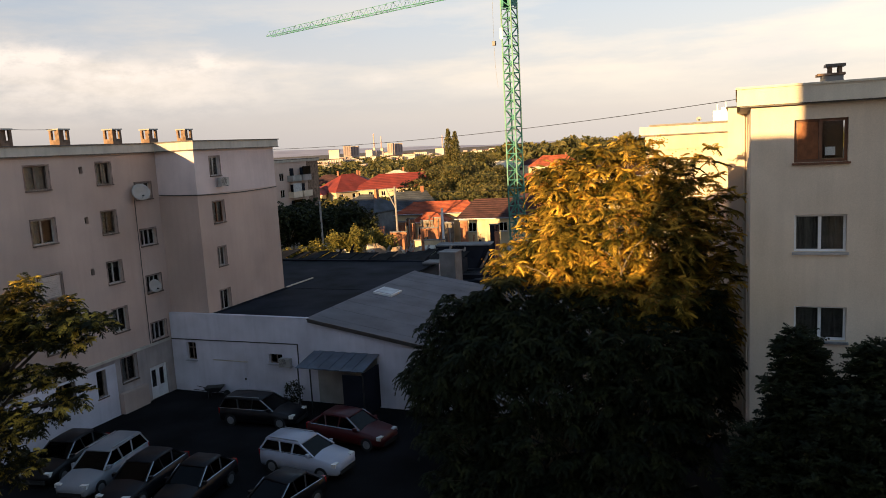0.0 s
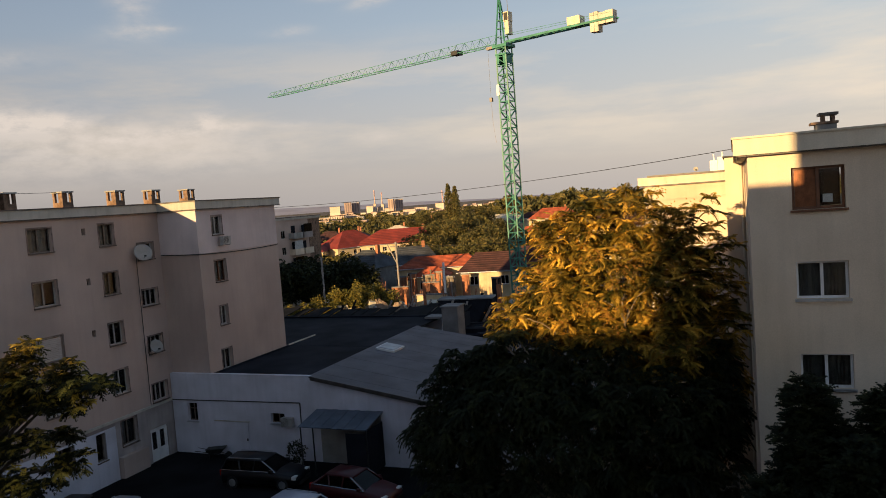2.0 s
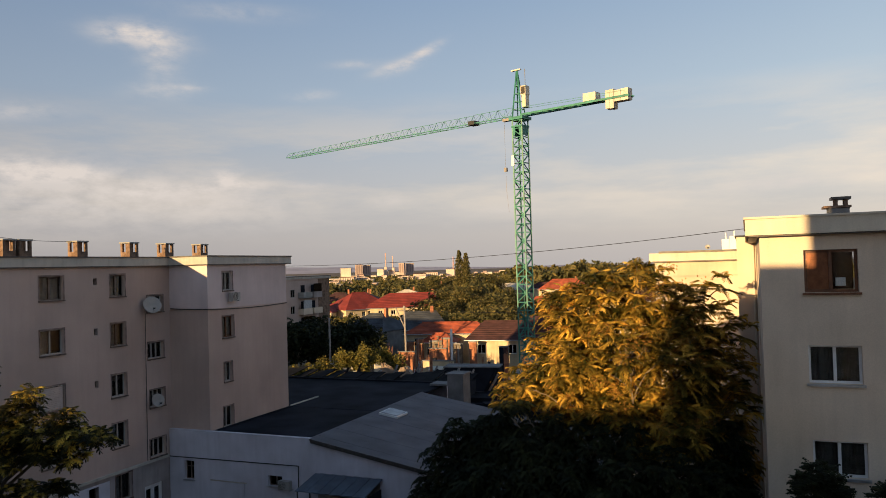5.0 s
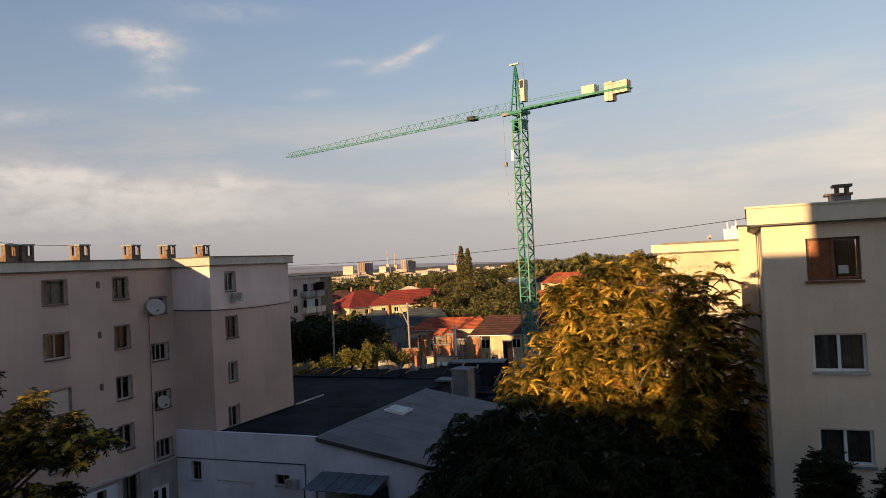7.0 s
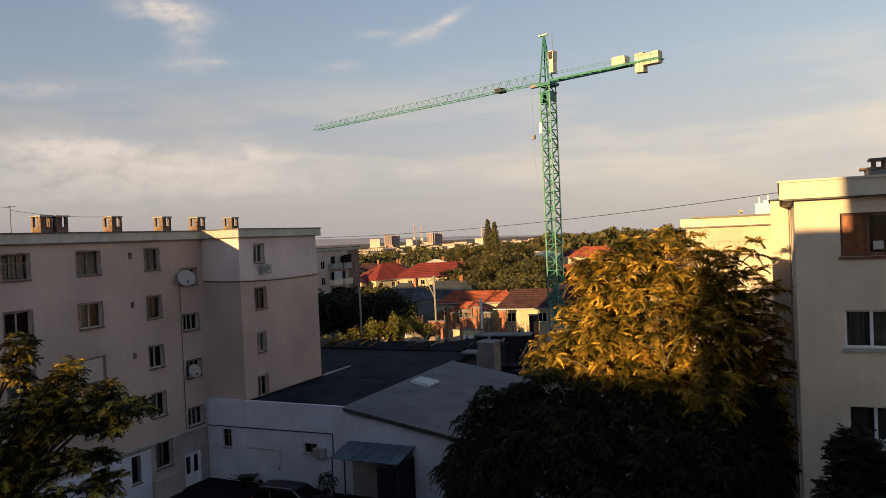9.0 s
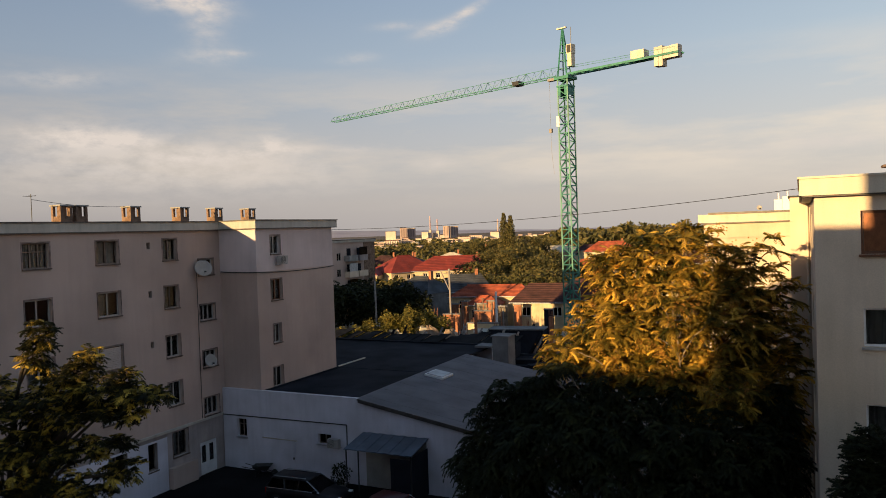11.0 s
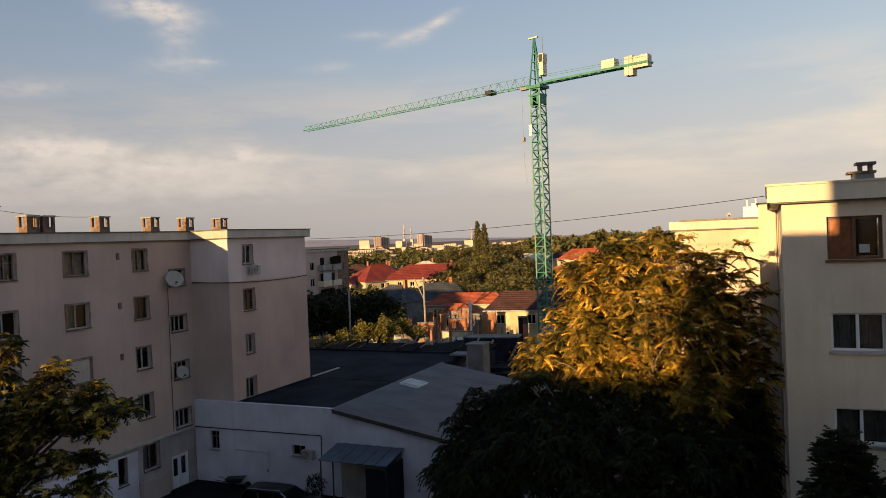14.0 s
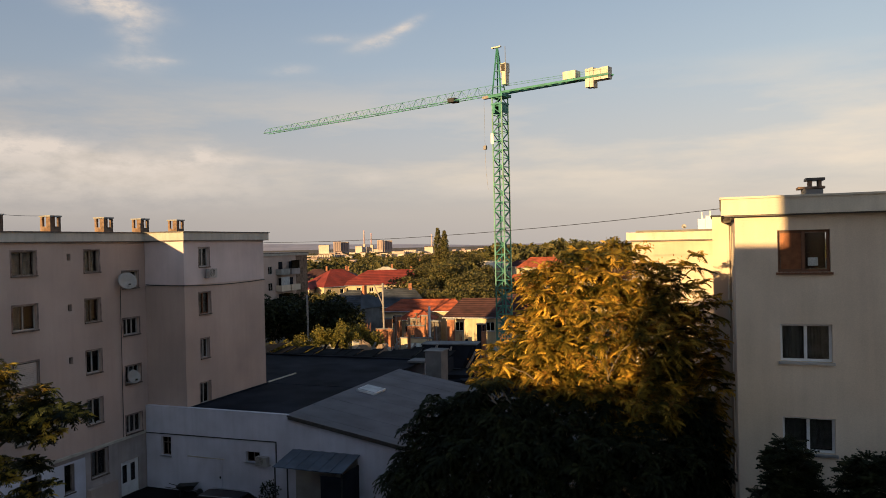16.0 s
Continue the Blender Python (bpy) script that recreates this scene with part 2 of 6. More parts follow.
M = {
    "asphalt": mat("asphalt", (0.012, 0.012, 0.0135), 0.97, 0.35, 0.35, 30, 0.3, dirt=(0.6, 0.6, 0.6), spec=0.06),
    "earth": mat("earth", (0.13, 0.10, 0.07), 0.95, 0.4, 0.05, 3, 0.3),
    "plaster": mat("plaster", (0.515, 0.395, 0.34), 0.92, 0.13, 0.22, 30, 0.3, streak=0.06, dirt=(0.82, 0.80, 0.79)),
    "plaster_white": mat("plaster_white", (0.66, 0.55, 0.53), 0.9, 0.09, 0.5, 30, 0.2, streak=0.07, dirt=(0.88, 0.86, 0.85)),
    "plaster_base": mat("plaster_base", (0.40, 0.345, 0.33), 0.92, 0.16, 0.6, 30, 0.3, streak=0.2, dirt=(0.66, 0.63, 0.62)),
    "plaster_pale": mat("plaster_pale", (0.71, 0.585, 0.455), 0.92, 0.09, 0.4, 30, 0.22, streak=0.09, dirt=(0.88, 0.85, 0.8)),
    "cornice": mat("cornice", (0.50, 0.46, 0.40), 0.9, 0.12, 0.8, 25, 0.2, streak=0.18),
    "cornice_pale": mat("cornice_pale", (0.67, 0.59, 0.47), 0.9, 0.1, 0.8, 25, 0.2, streak=0.15),
    "tar": mat("tar", (0.05, 0.055, 0.06), 0.75, 0.35, 0.5, 12, 0.3, dirt=(0.6, 0.6, 0.62)),
    "metal_edge": mat("metal_edge", (0.10, 0.09, 0.085), 0.5, 0.2, 3, 30, 0.1, metal=0.6),
    "brick_chim": mat("brick_chim", (0.23, 0.15, 0.105), 0.95, 0.35, 4, 30, 0.5, dirt=(0.5, 0.45, 0.4)),
    "white_wall": mat("white_wall", (0.66, 0.645, 0.72), 0.85, 0.08, 0.7, 25, 0.2, streak=0.1, dirt=(0.8, 0.8, 0.8)),
    "grey_roof": mat("grey_roof", (0.115, 0.109, 0.125), 0.7, 0.2, 0.6, 14, 0.2, dirt=(0.75, 0.75, 0.75)),
    "dark_roof": mat("dark_roof", (0.020, 0.023, 0.032), 0.9, 0.35, 0.4, 14, 0.2, dirt=(0.6, 0.6, 0.6), spec=0.05),
    "grey_frame": mat("grey_frame", (0.37, 0.35, 0.33), 0.5, 0.12, 3, 40, 0.05),
    "lot_roof": mat("lot_roof", (0.012, 0.012, 0.014), 0.95, 0.5, 0.8, 9, 0.3, spec=0.08),
    "white_frame": mat("white_frame", (0.74, 0.74, 0.74), 0.4, 0.05, 3, 40, 0.05),
    "wood_frame": mat("wood_frame", (0.15, 0.058, 0.026), 0.45, 0.25, 6, 60, 0.2),
    "old_frame": mat("old_frame", (0.17, 0.135, 0.11), 0.7, 0.3, 6, 60, 0.2),
    "surround": mat("surround", (0.27, 0.20, 0.175), 0.9, 0.4, 3.0, 30, 0.3, dirt=(0.5, 0.48, 0.46)),
    "sill_dark": mat("sill_dark", (0.15, 0.11, 0.09), 0.85, 0.3, 4, 40, 0.2),
    "curtain": mat("curtain", (0.42, 0.42, 0.42), 0.9, 0.15, 3, 50, 0.1),
    "blind": mat("blind", (0.52, 0.43, 0.38), 0.7, 0.1, 3, 30, 0.1),
    "shutter": mat("shutter", (0.36, 0.14, 0.06), 0.6, 0.2, 6, 60, 0.2),
    "curtain_dark": mat("curtain_dark", (0.24, 0.22, 0.20), 0.9, 0.2, 3, 50, 0.1),
    "inside": mat("inside", (0.06, 0.055, 0.05), 0.95, 0.2, 1, 10, 0.0),
    "glass": glass_mat("glass", (0.74, 0.76, 0.76)),
    "tinted_glass": glass_mat("tinted_glass", (0.10, 0.11, 0.12)),
    "green_steel": mat("green_steel", (0.05, 0.22, 0.17), 0.5, 0.2, 1.5, 30, 0.1, dirt=(0.7, 0.75, 0.7)),
    "dark_steel": mat("dark_steel", (0.05, 0.05, 0.05), 0.5, 0.2, 3, 30, 0.1, metal=0.5),
    "cream_steel": mat("cream_steel", (0.66, 0.60, 0.46), 0.55, 0.1, 1.5, 30, 0.1, dirt=(0.75, 0.7, 0.65)),
    "concrete": mat("concrete", (0.34, 0.33, 0.31), 0.9, 0.2, 0.8, 20, 0.3, dirt=(0.7, 0.7, 0.68)),
    "concrete_dim": mat("concrete_dim", (0.21, 0.205, 0.205), 0.9, 0.25, 0.9, 20, 0.3, dirt=(0.6, 0.6, 0.6)),
    "concrete_pale": mat("concrete_pale", (0.60, 0.55, 0.46), 0.9, 0.15, 0.8, 20, 0.3, dirt=(0.75, 0.72, 0.7)),
    "galv": mat("galv", (0.42, 0.43, 0.45), 0.45, 0.15, 3, 30, 0.1, metal=0.7),
    "sheet_blue": mat("sheet_blue", (0.105, 0.13, 0.165), 0.5, 0.15, 2, 20, 0.1, dirt=(0.7, 0.7, 0.7)),
    "dish": mat("dish", (0.35, 0.325, 0.30), 0.5, 0.08, 3, 20, 0.05),
    "tile_orange": mat("tile_orange", (0.36, 0.085, 0.040), 0.85, 0.3, 1.0, 12, 0.4, dirt=(0.62, 0.58, 0.55)),
    "tile_red": mat("tile_red", (0.23, 0.034, 0.024), 0.8, 0.2, 0.5, 8, 0.4),
    "tile_brown": mat("tile_brown", (0.072, 0.029, 0.027), 0.85, 0.3, 1.0, 12, 0.4, dirt=(0.7, 0.7, 0.7)),
    "house_wall": mat("house_wall", (0.62, 0.50, 0.32), 0.9, 0.15, 0.7, 20, 0.2, streak=0.15),
    "brick": mat("brick", (0.36, 0.15, 0.08), 0.95, 0.3, 2.0, 20, 0.4),
    "town_wall": mat("town_wall", (0.66, 0.54, 0.45), 0.9, 0.2, 0.02, 0.3, 0.0),
    "town_grey": mat("town_grey", (0.44, 0.33, 0.29), 0.9, 0.15, 0.02, 0.3, 0.0),
    "town_dark": mat("town_dark", (0.26, 0.20, 0.19), 0.9, 0.15, 0.02, 0.3, 0.0),
    # chimney red, paled with the haze of distance painted in
    "stack_red_hazed": mat("stack_red_hazed", (0.62, 0.36, 0.33), 0.9, 0.1, 0.1, 2, 0.0),
    # distance haze put into the hills' base colour
    "hill": mat("hill", (0.42, 0.40, 0.46), 1.0, 0.12, 0.004, 0.05, 0.0),
    "bark": mat("bark", (0.20, 0.16, 0.12), 0.95, 0.3, 3, 25, 0.6),
    "bark_dark": mat("bark_dark", (0.06, 0.047, 0.036), 0.95, 0.3, 3, 25, 0.6),
    "bark_pale": mat("bark_pale", (0.25, 0.19, 0.13), 0.95, 0.3, 3, 25, 0.5),
    "wood_pole": mat("wood_pole", (0.29, 0.265, 0.25), 0.9, 0.2, 2, 30, 0.3),
    "sand": mat("sand", (0.24, 0.175, 0.125), 0.95, 0.35, 0.8, 12, 0.5, dirt=(0.5, 0.46, 0.42)),
    "slate": mat("slate", (0.055, 0.062, 0.075), 0.7, 0.4, 0.6, 9, 0.3, dirt=(0.55, 0.55, 0.55)),
    "chrome": mat("chrome", (0.55, 0.56, 0.58), 0.25, 0.05, 3, 30, 0.0, metal=0.9),
    "rubber": mat("rubber", (0.02, 0.02, 0.02), 0.85, 0.1, 5, 40, 0.1),
    "lamp_glass": mat("lamp_glass", (0.7, 0.7, 0.68), 0.15, 0.05, 5, 40, 0.0),
    "lamp_red": mat("lamp_red", (0.35, 0.02, 0.02), 0.2, 0.05, 5, 40, 0.0),
    # dark to gold: sunlit fronds and shaded gaps put into the leaf tints
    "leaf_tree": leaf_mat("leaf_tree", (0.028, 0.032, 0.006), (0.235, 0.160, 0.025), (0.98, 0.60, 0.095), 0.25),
    "leaf_seed": leaf_mat("leaf_seed", (0.26, 0.13, 0.03), (0.36, 0.18, 0.04), (0.46, 0.25, 0.06)),
    # near-black foliage with the shade put into its colour
    "leaf_shaded": leaf_mat("leaf_shaded", (0.006, 0.009, 0.003), (0.018, 0.022, 0.007), (0.042, 0.044, 0.013), 0.15),
    "leaf_far": leaf_mat("leaf_far", (0.036, 0.042, 0.016), (0.105, 0.095, 0.033), (0.22, 0.165, 0.058), 0.2),
    # near black to gold, the tints also carrying sunlit tips and shaded leaves
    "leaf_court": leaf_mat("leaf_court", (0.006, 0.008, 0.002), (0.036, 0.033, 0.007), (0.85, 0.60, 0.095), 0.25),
    "leaf_bush": leaf_mat("leaf_bush", (0.04, 0.045, 0.012), (0.16, 0.142, 0.033), (0.36, 0.27, 0.065)),
}
for k in ("glass", "tinted_glass"):
    M[k].use_backface_culling = False


def car_paint(name, col, rough=0.4, coat=0.25):
    m = mat(name, col, rough, 0.05, 1.0, 40, 0.0, spec=0.3)
    m.node_tree.nodes["Principled BSDF"].inputs["Coat Weight"].default_value = coat
    return m


# ---- small makers ----
def thing(name, loc=(0, 0, 0), turn=0.0, label="", category="", group="", kind=""):
    e = new(name)
    e.empty_display_size = 0.3
    e.matrix_world = pose(*loc, 0, 0, turn)
    return tagged(e, label, category, group, kind)


def part(name, bm, material, parent=None, label="", smooth=False):
    """Link a bmesh, in its parent's own axes, as one mesh object."""
    me = bpy.data.meshes.new(name)
    if bm.faces:
        bmesh.ops.recalc_face_normals(bm, faces=bm.faces)
    bm.to_mesh(me)
    bm.free()
    me.materials.append(material)
    if smooth:
        for p in me.polygons:
            p.use_smooth = True
    ob = new(name, me)
    ob.parent = parent
    return tagged(ob, label)


def box(bm, x0, x1, y0, y1, z0, z1, m=None):
    v = [bm.verts.new((x, y, z) if m is None else m @ Vector((x, y, z))) for x in (x0, x1) for y in (y0, y1) for z in (z0, z1)]
    for f in ((0, 1, 3, 2), (4, 6, 7, 5), (0, 4, 5, 1), (2, 3, 7, 6), (0, 2, 6, 4), (1, 5, 7, 3)):
        bm.faces.new([v[k] for k in f])
    return v


def boxes(*rows):
    bm = bmesh.new()
    for r in rows:
        box(bm, *r)
    return bm


def bar(bm, a, b, r, n=4, r2=None):
    """A straight rod from a to b."""
    a, b = Vector(a), Vector(b)
    q = (b - a).to_track_quat("Z", "Y").to_matrix()
    r2 = r if r2 is None else r2
    ring = []
    for p, rad in ((a, r), (b, r2)):
        ring.append([bm.verts.new(p + q @ Vector((rad * math.cos(2 * math.pi * (k + 0.5) / n), rad * math.sin(2 * math.pi * (k + 0.5) / n), 0))) for k in range(n)])
    for k in range(n):
        bm.faces.new((ring[0][k], ring[0][(k + 1) % n], ring[1][(k + 1) % n], ring[1][k]))
    bm.faces.new(ring[0][::-1])
    bm.faces.new(ring[1])


def rods(pairs, r, n=4):
    bm = bmesh.new()
    for a, b in pairs:
        bar(bm, a, b, r, n)
    return bm


def face_x(X, sign=1):
    """Wall plane at x = X that looks towards +x (sign 1) or -x: along, up, depth -> place."""
    return lambda s, z, d: (X - sign * d, s, z)


def face_y(Y, sign=-1):
    return lambda s, z, d: (s, Y - sign * d, z)


def mbox(bm, f, s0, s1, z0, z1, d0, d1):
    v = [bm.verts.new(f(s, z, d)) for s in (s0, s1) for d in (d0, d1) for z in (z0, z1)]
    for q in ((0, 1, 3, 2), (4, 6, 7, 5), (0, 4, 5, 1), (2, 3, 7, 6), (0, 2, 6, 4), (1, 5, 7, 3)):
        bm.faces.new([v[k] for k in q])


def wall(f, s0, s1, z0, z1, holes, thick=0.3):
    """A wall with real openings: front, back and the reveals."""
    bm = bmesh.new()
    S = sorted({s0, s1, *(h[0] for h in holes), *(h[1] for h in holes)})
    Z = sorted({z0, z1, *(h[2] for h in holes), *(h[3] for h in holes)})
    hit = lambda s, z: any(h[0] < s < h[1] and h[2] < z < h[3] for h in holes)
    solid = {(i, j): not hit((S[i] + S[i + 1]) / 2, (Z[j] + Z[j + 1]) / 2) for i in range(len(S) - 1) for j in range(len(Z) - 1)}
    cache = {}

    def V(i, j, d):
        k = (i, j, d)
        if k not in cache:
            cache[k] = bm.verts.new(f(S[i], Z[j], d))
        return cache[k]

    for (i, j), ok in solid.items():
        if not ok:
            continue
        for d in (0.0, thick):
            bm.faces.new((V(i, j, d), V(i + 1, j, d), V(i + 1, j + 1, d), V(i, j + 1, d)))
        for di, dj, e in ((-1, 0, ((i, j), (i, j + 1))), (1, 0, ((i + 1, j), (i + 1, j + 1))), (0, -1, ((i, j), (i + 1, j))), (0, 1, ((i, j + 1), (i + 1, j + 1)))):
            if not solid.get((i + di, j + dj), False):
                (a, b), (c, d_) = e
                bm.faces.new((V(a, b, 0.0), V(c, d_, 0.0), V(c, d_, thick), V(a, b, thick)))
    return bm


def window(parent, f, s0, s1, z0, z1, frame="white_frame", leaves=2, curtain="", sill=True, inset=0.18, glass="glass", w=0.06, transom=0.0, label=""):
    """A window in its opening: frame > panes, mullions, sill, curtain."""
    bm = bmesh.new()
    for a in ((s0, s1, z0, z0 + w), (s0, s1, z1 - w, z1), (s0, s0 + w, z0 + w, z1 - w), (s1 - w, s1, z0 + w, z1 - w)):
        mbox(bm, f, *a, inset, inset + 0.07)
    fr = part("window", bm, M[frame], parent, label)
    step = (s1 - s0 - 2 * w) / leaves
    zt = z1 - w - transom
    for k in range(leaves):
        a, b = s0 + w + k * step, s0 + w + (k + 1) * step
        if k:
            bm = bmesh.new()
            mbox(bm, f, a - w * 0.6, a + w * 0.6, z0 + w, z1 - w, inset - 0.01, inset + 0.08)
            part("mullion", bm, M[frame], fr)
        bm = bmesh.new()
        mbox(bm, f, a, b, z0 + w, z1 - w, inset + 0.03, inset + 0.04)
        pn = part("pane", bm, M[glass], fr)
        pn.visible_shadow = False
    if transom:
        bm = bmesh.new()
        mbox(bm, f, s0 + w, s1 - w, zt - w / 2, zt + w / 2, inset - 0.008, inset + 0.075)
        part("transom", bm, M[frame], fr)
    if parent is left and s1 - s0 > 0.5:
        bm = bmesh.new()
        for q in ((s0 - 0.07, s0 - 0.002, z0 - 0.002, z1 + 0.07), (s1 + 0.002, s1 + 0.07, z0 - 0.002, z1 + 0.07), (s0 - 0.002, s1 + 0.002, z1 + 0.002, z1 + 0.07)):
            mbox(bm, f, *q, -0.018, 0.004)
        part("surround", bm, M["surround"], fr, "dark band round the window opening")
    if sill:
        bm = bmesh.new()
        mbox(bm, f, s0 - 0.06, s1 + 0.06, z0 - 0.07, z0 - 0.003, -0.09, inset)
        part("sill", bm, M["sill_dark"] if parent is left else M["wood_frame"] if frame == "wood_frame" else M["galv"], fr)
    if curtain:
        bm = bmesh.new()
        n = 14
        sides = [(s0 + w, s1 - w)] if curtain != "half" else [(s0 + w, s0 + w + 0.42 * (s1 - s0))]
        for a, b in sides:
            prev = None
            for k in range(n * 2 + 1):
                s = a + (b - a) * k / (2 * n)
                d = inset + 0.16 + 0.03 * math.sin(k * 2.4 + s * 9)
                cur = (bm.verts.new(f(s, z0 + w, d)), bm.verts.new(f(s, z1 - w, d)))
                if prev:
                    bm.faces.new((prev[0], cur[0], cur[1], prev[1]))
                prev = cur
        part("curtain", bm, M["curtain_dark" if curtain == "dark" else "curtain"], fr)
    return fr


def shut_window(parent, f, s0, s1, z0, z1):
    """An opening closed by a pale rolled blind."""
    fr = window(parent, f, s0, s1, z0, z1, "white_frame", 1, sill=True)
    n = 12
    for k in range(n):
        a = z0 + 0.06 + (z1 - z0 - 0.12) * k / n
        bm = bmesh.new()
        mbox(bm, f, s0 + 0.06, s1 - 0.06, a, a + (z1 - z0 - 0.12) / n - 0.008, 0.06, 0.075)
        part("slat", bm, M["blind"], fr)
    return fr


# ---- ground ----
bm = bmesh.new()
R0 = [0, 15, 30, 45, 60, 80, 110, 160, 240, 400, 700, 1200, 2200, 4500]
rings = []
for r in R0[1:]:
    rings.append([bm.verts.new((r * math.cos(a * math.pi / 24) - 15, r * math.sin(a * math.pi / 24) + 25, 0)) for a in range(48)])
c0 = bm.verts.new((-15, 25, 0))
for k in range(48):
    bm.faces.new((c0, rings[0][k], rings[0][(k + 1) % 48]))
    for i in range(len(rings) - 1):
        bm.faces.new((rings[i][k], rings[i + 1][k], rings[i + 1][(k + 1) % 48], rings[i][(k + 1) % 48]))
tagged(part("ground", bm, M["earth"]), "dry brown earth and distant built-up plain", "ground", kind="structure")
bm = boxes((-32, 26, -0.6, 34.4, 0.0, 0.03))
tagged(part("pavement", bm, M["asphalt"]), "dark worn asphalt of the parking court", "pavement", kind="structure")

# ---- the camera's own block and an added one behind it, both unseen shade casters ----
own = thing("apartment_building", (4, -6.6, 0), 0, "tall rendered apartment block that shades the court", "building")
part("wall", boxes((-15.25, -9.5, -6, 6, 0, 17.2)), M["plaster_pale"], own)
part("wall", boxes((-9.5, 1, -6, 6, 0, 19.9)), M["plaster_pale"], own)
part("roof", boxes((-15.35, -9.5, -6.1, 6.0, 17.2, 17.3)), M["tar"], own)
part("roof", boxes((-9.5, 1.1, -6.1, 6.0, 19.9, 20.0)), M["tar"], own)
# added out of view, its roof heights set for the shade on the trees
back = thing("apartment_building", (-45, -24, 0), 0, "unseen apartment block added at the back to shade the trees", "building")
part("wall", boxes((-60, 20, -6, 6, 0, 14.75)), M["plaster_pale"], back)
part("wall", boxes((20, 34, -6, 6, 0, 15.0)), M["plaster_pale"], back)
part("roof", boxes((-60.1, 20, -6.1, 6.1, 14.75, 14.95)), M["tar"], back)
part("roof", boxes((20, 34.1, -6.1, 6.1, 15.0, 15.2)), M["tar"], back)


# ---- left block ----
XA, YC, XD, YE = -32.06, 34.65, -29.21, 42.62
left = thing("apartment_building", (0, 0, 0), 0, "stepped four-storey beige rendered apartment block in shade", "building")
fa, fc, fd = face_x(XA, 1), face_y(YC, -1), face_x(XD, 1)
rows = [(12.88, 14.07), (10.17, 11.41), (7.39, 8.61), (4.62, 5.96)]
holesA = []
cols = [(17.95, 19.3), (21.93, 23.28), (25.85, 27.22), (30.2, 31.22)]
for a, b in cols:
    holesA += [(a, b, z0, z1) for z0, z1 in rows]
stair = [(32.85, 34.08, 11.85, 12.8), (32.85, 34.08, 9.14, 10.09), (32.95, 34.1, 6.33, 7.33), (32.9, 34.12, 3.45, 4.5)]
vents = [(29.08, 29.32, z, z + 0.36) for z in (13.55, 10.88, 8.1, 5.3)]
ground_w = [(30.37, 31.48, 1.7, 3.1), (26.0, 27.2, 1.7, 2.9), (28.55, 29.2, 1.4, 2.9), (22.0, 23.2, 1.7, 2.9)]
holesA += stair + vents
part("wall", wall(fa, -6, YC, 3.26, 14.55, holesA), M["plaster"], left)
part("base_wall", wall(fa, -6, YC, 0, 3.26, ground_w + [(32.42, 33.8, 0.0, 1.95)]), M["plaster_base"], left, "greyer stained ground-floor render")
part("wall", wall(fc, XA, XD - 0.3, 0, 11.9, []), M["plaster"], left)
part("wall", wall(fc, XA, XD - 0.3, 11.9, 14.55, []), M["plaster_white"], left, "whiter painted render of the top storey")
dw = [(36.0, 36.92, 12.94, 14.07), (35.93, 36.96, 10.1, 11.38), (36.0, 36.75, 7.45, 8.6), (35.86, 36.78, 4.72, 5.96)]
part("wall", wall(fd, YC, YE, 0, 11.9, dw[1:]), M["plaster"], left)
part("wall", wall(fd, YC, YE, 11.9, 14.55, dw[:1]), M["plaster_white"], left, "whiter painted render of the top storey")
part("wall", wall(face_y(YE, 1), -44, XD - 0.3, 0, 14.55, []), M["plaster"], left)
part("wall", boxes((-44.3, -44, -6, YE, 0, 14.55)), M["plaster"], left)
part("wall", boxes((-44, XA - 0.3, -6.3, -6, 0, 14.55)), M["plaster"], left)
# cornice band round the roof edge
part("cornice", boxes((-44, XA + 0.18, -6, YC - 0.18, 14.55, 15.0), (-44, XD + 0.18, YC - 0.18, YE + 0.4, 14.55, 15.0)), M["cornice"], left)
part("roof_edge", boxes((-44, XA + 0.24, -6, YC - 0.24, 15.0, 15.06), (-44, XD + 0.24, YC - 0.24, YE + 0.46, 15.0, 15.06)), M["metal_edge"], left, "dark metal flashing")
part("roof", boxes((-43.8, XA - 0.2, -5.8, YC, 15.06, 15.08), (-43.8, XD - 0.3, YC, YE - 0.2, 15.06, 15.08)), M["tar"], left)
# dark strip in place of the shadow gap below the cornice
part("drip_edge", boxes((-44, XA + 0.2, -6, YC - 0.2, 14.5, 14.55), (-44, XD + 0.2, YC - 0.2, YE + 0.42, 14.5, 14.55)), M["metal_edge"], left, "dark strip for the shadow under the cornice")
part("string_course", boxes((XA, XA + 0.1, -6, YC - 0.3, 3.22, 3.36)), M["cornice"], left)
part("floor", boxes(*[(-43.9, XA - 0.32, -5.9, YE - 0.4, z, z + 0.15) for z in (0.2, 3.3, 6.05, 8.8, 11.5)]), M["inside"], left)
for ci, (a, b) in enumerate(cols):
    for ri, (z0, z1) in enumerate(rows):
        if ci == 2 and ri == 2:
            shut_window(left, fa, a, b, z0, z1)
        elif ci == 3:
            window(left, fa, a, b, z0, z1, "old_frame" if ri < 2 else "grey_frame", 2, ("full", "half", "", "half")[ri])
        elif ci == 2:
            window(left, fa, a, b, z0, z1, "old_frame" if ri == 0 else "grey_frame", 2, ("full", "half", "", "full")[ri])
        else:
            window(left, fa, a, b, z0, z1, "old_frame" if ri == 0 else "grey_frame", 3 if ri == 0 else 2, ("full", "", "half", "full")[ri], transom=0.35 if ri == 0 else 0)
for h in stair:
    window(left, fa, *h, "grey_frame", 3, "", glass="glass")
for h in vents:
    window(left, fa, *h, "old_frame", 1, "", sill=False, w=0.03)
for h in ground_w:
    window(left, fa, *h, "old_frame", 2 if h[1] - h[0] > 0.8 else 1, "half")
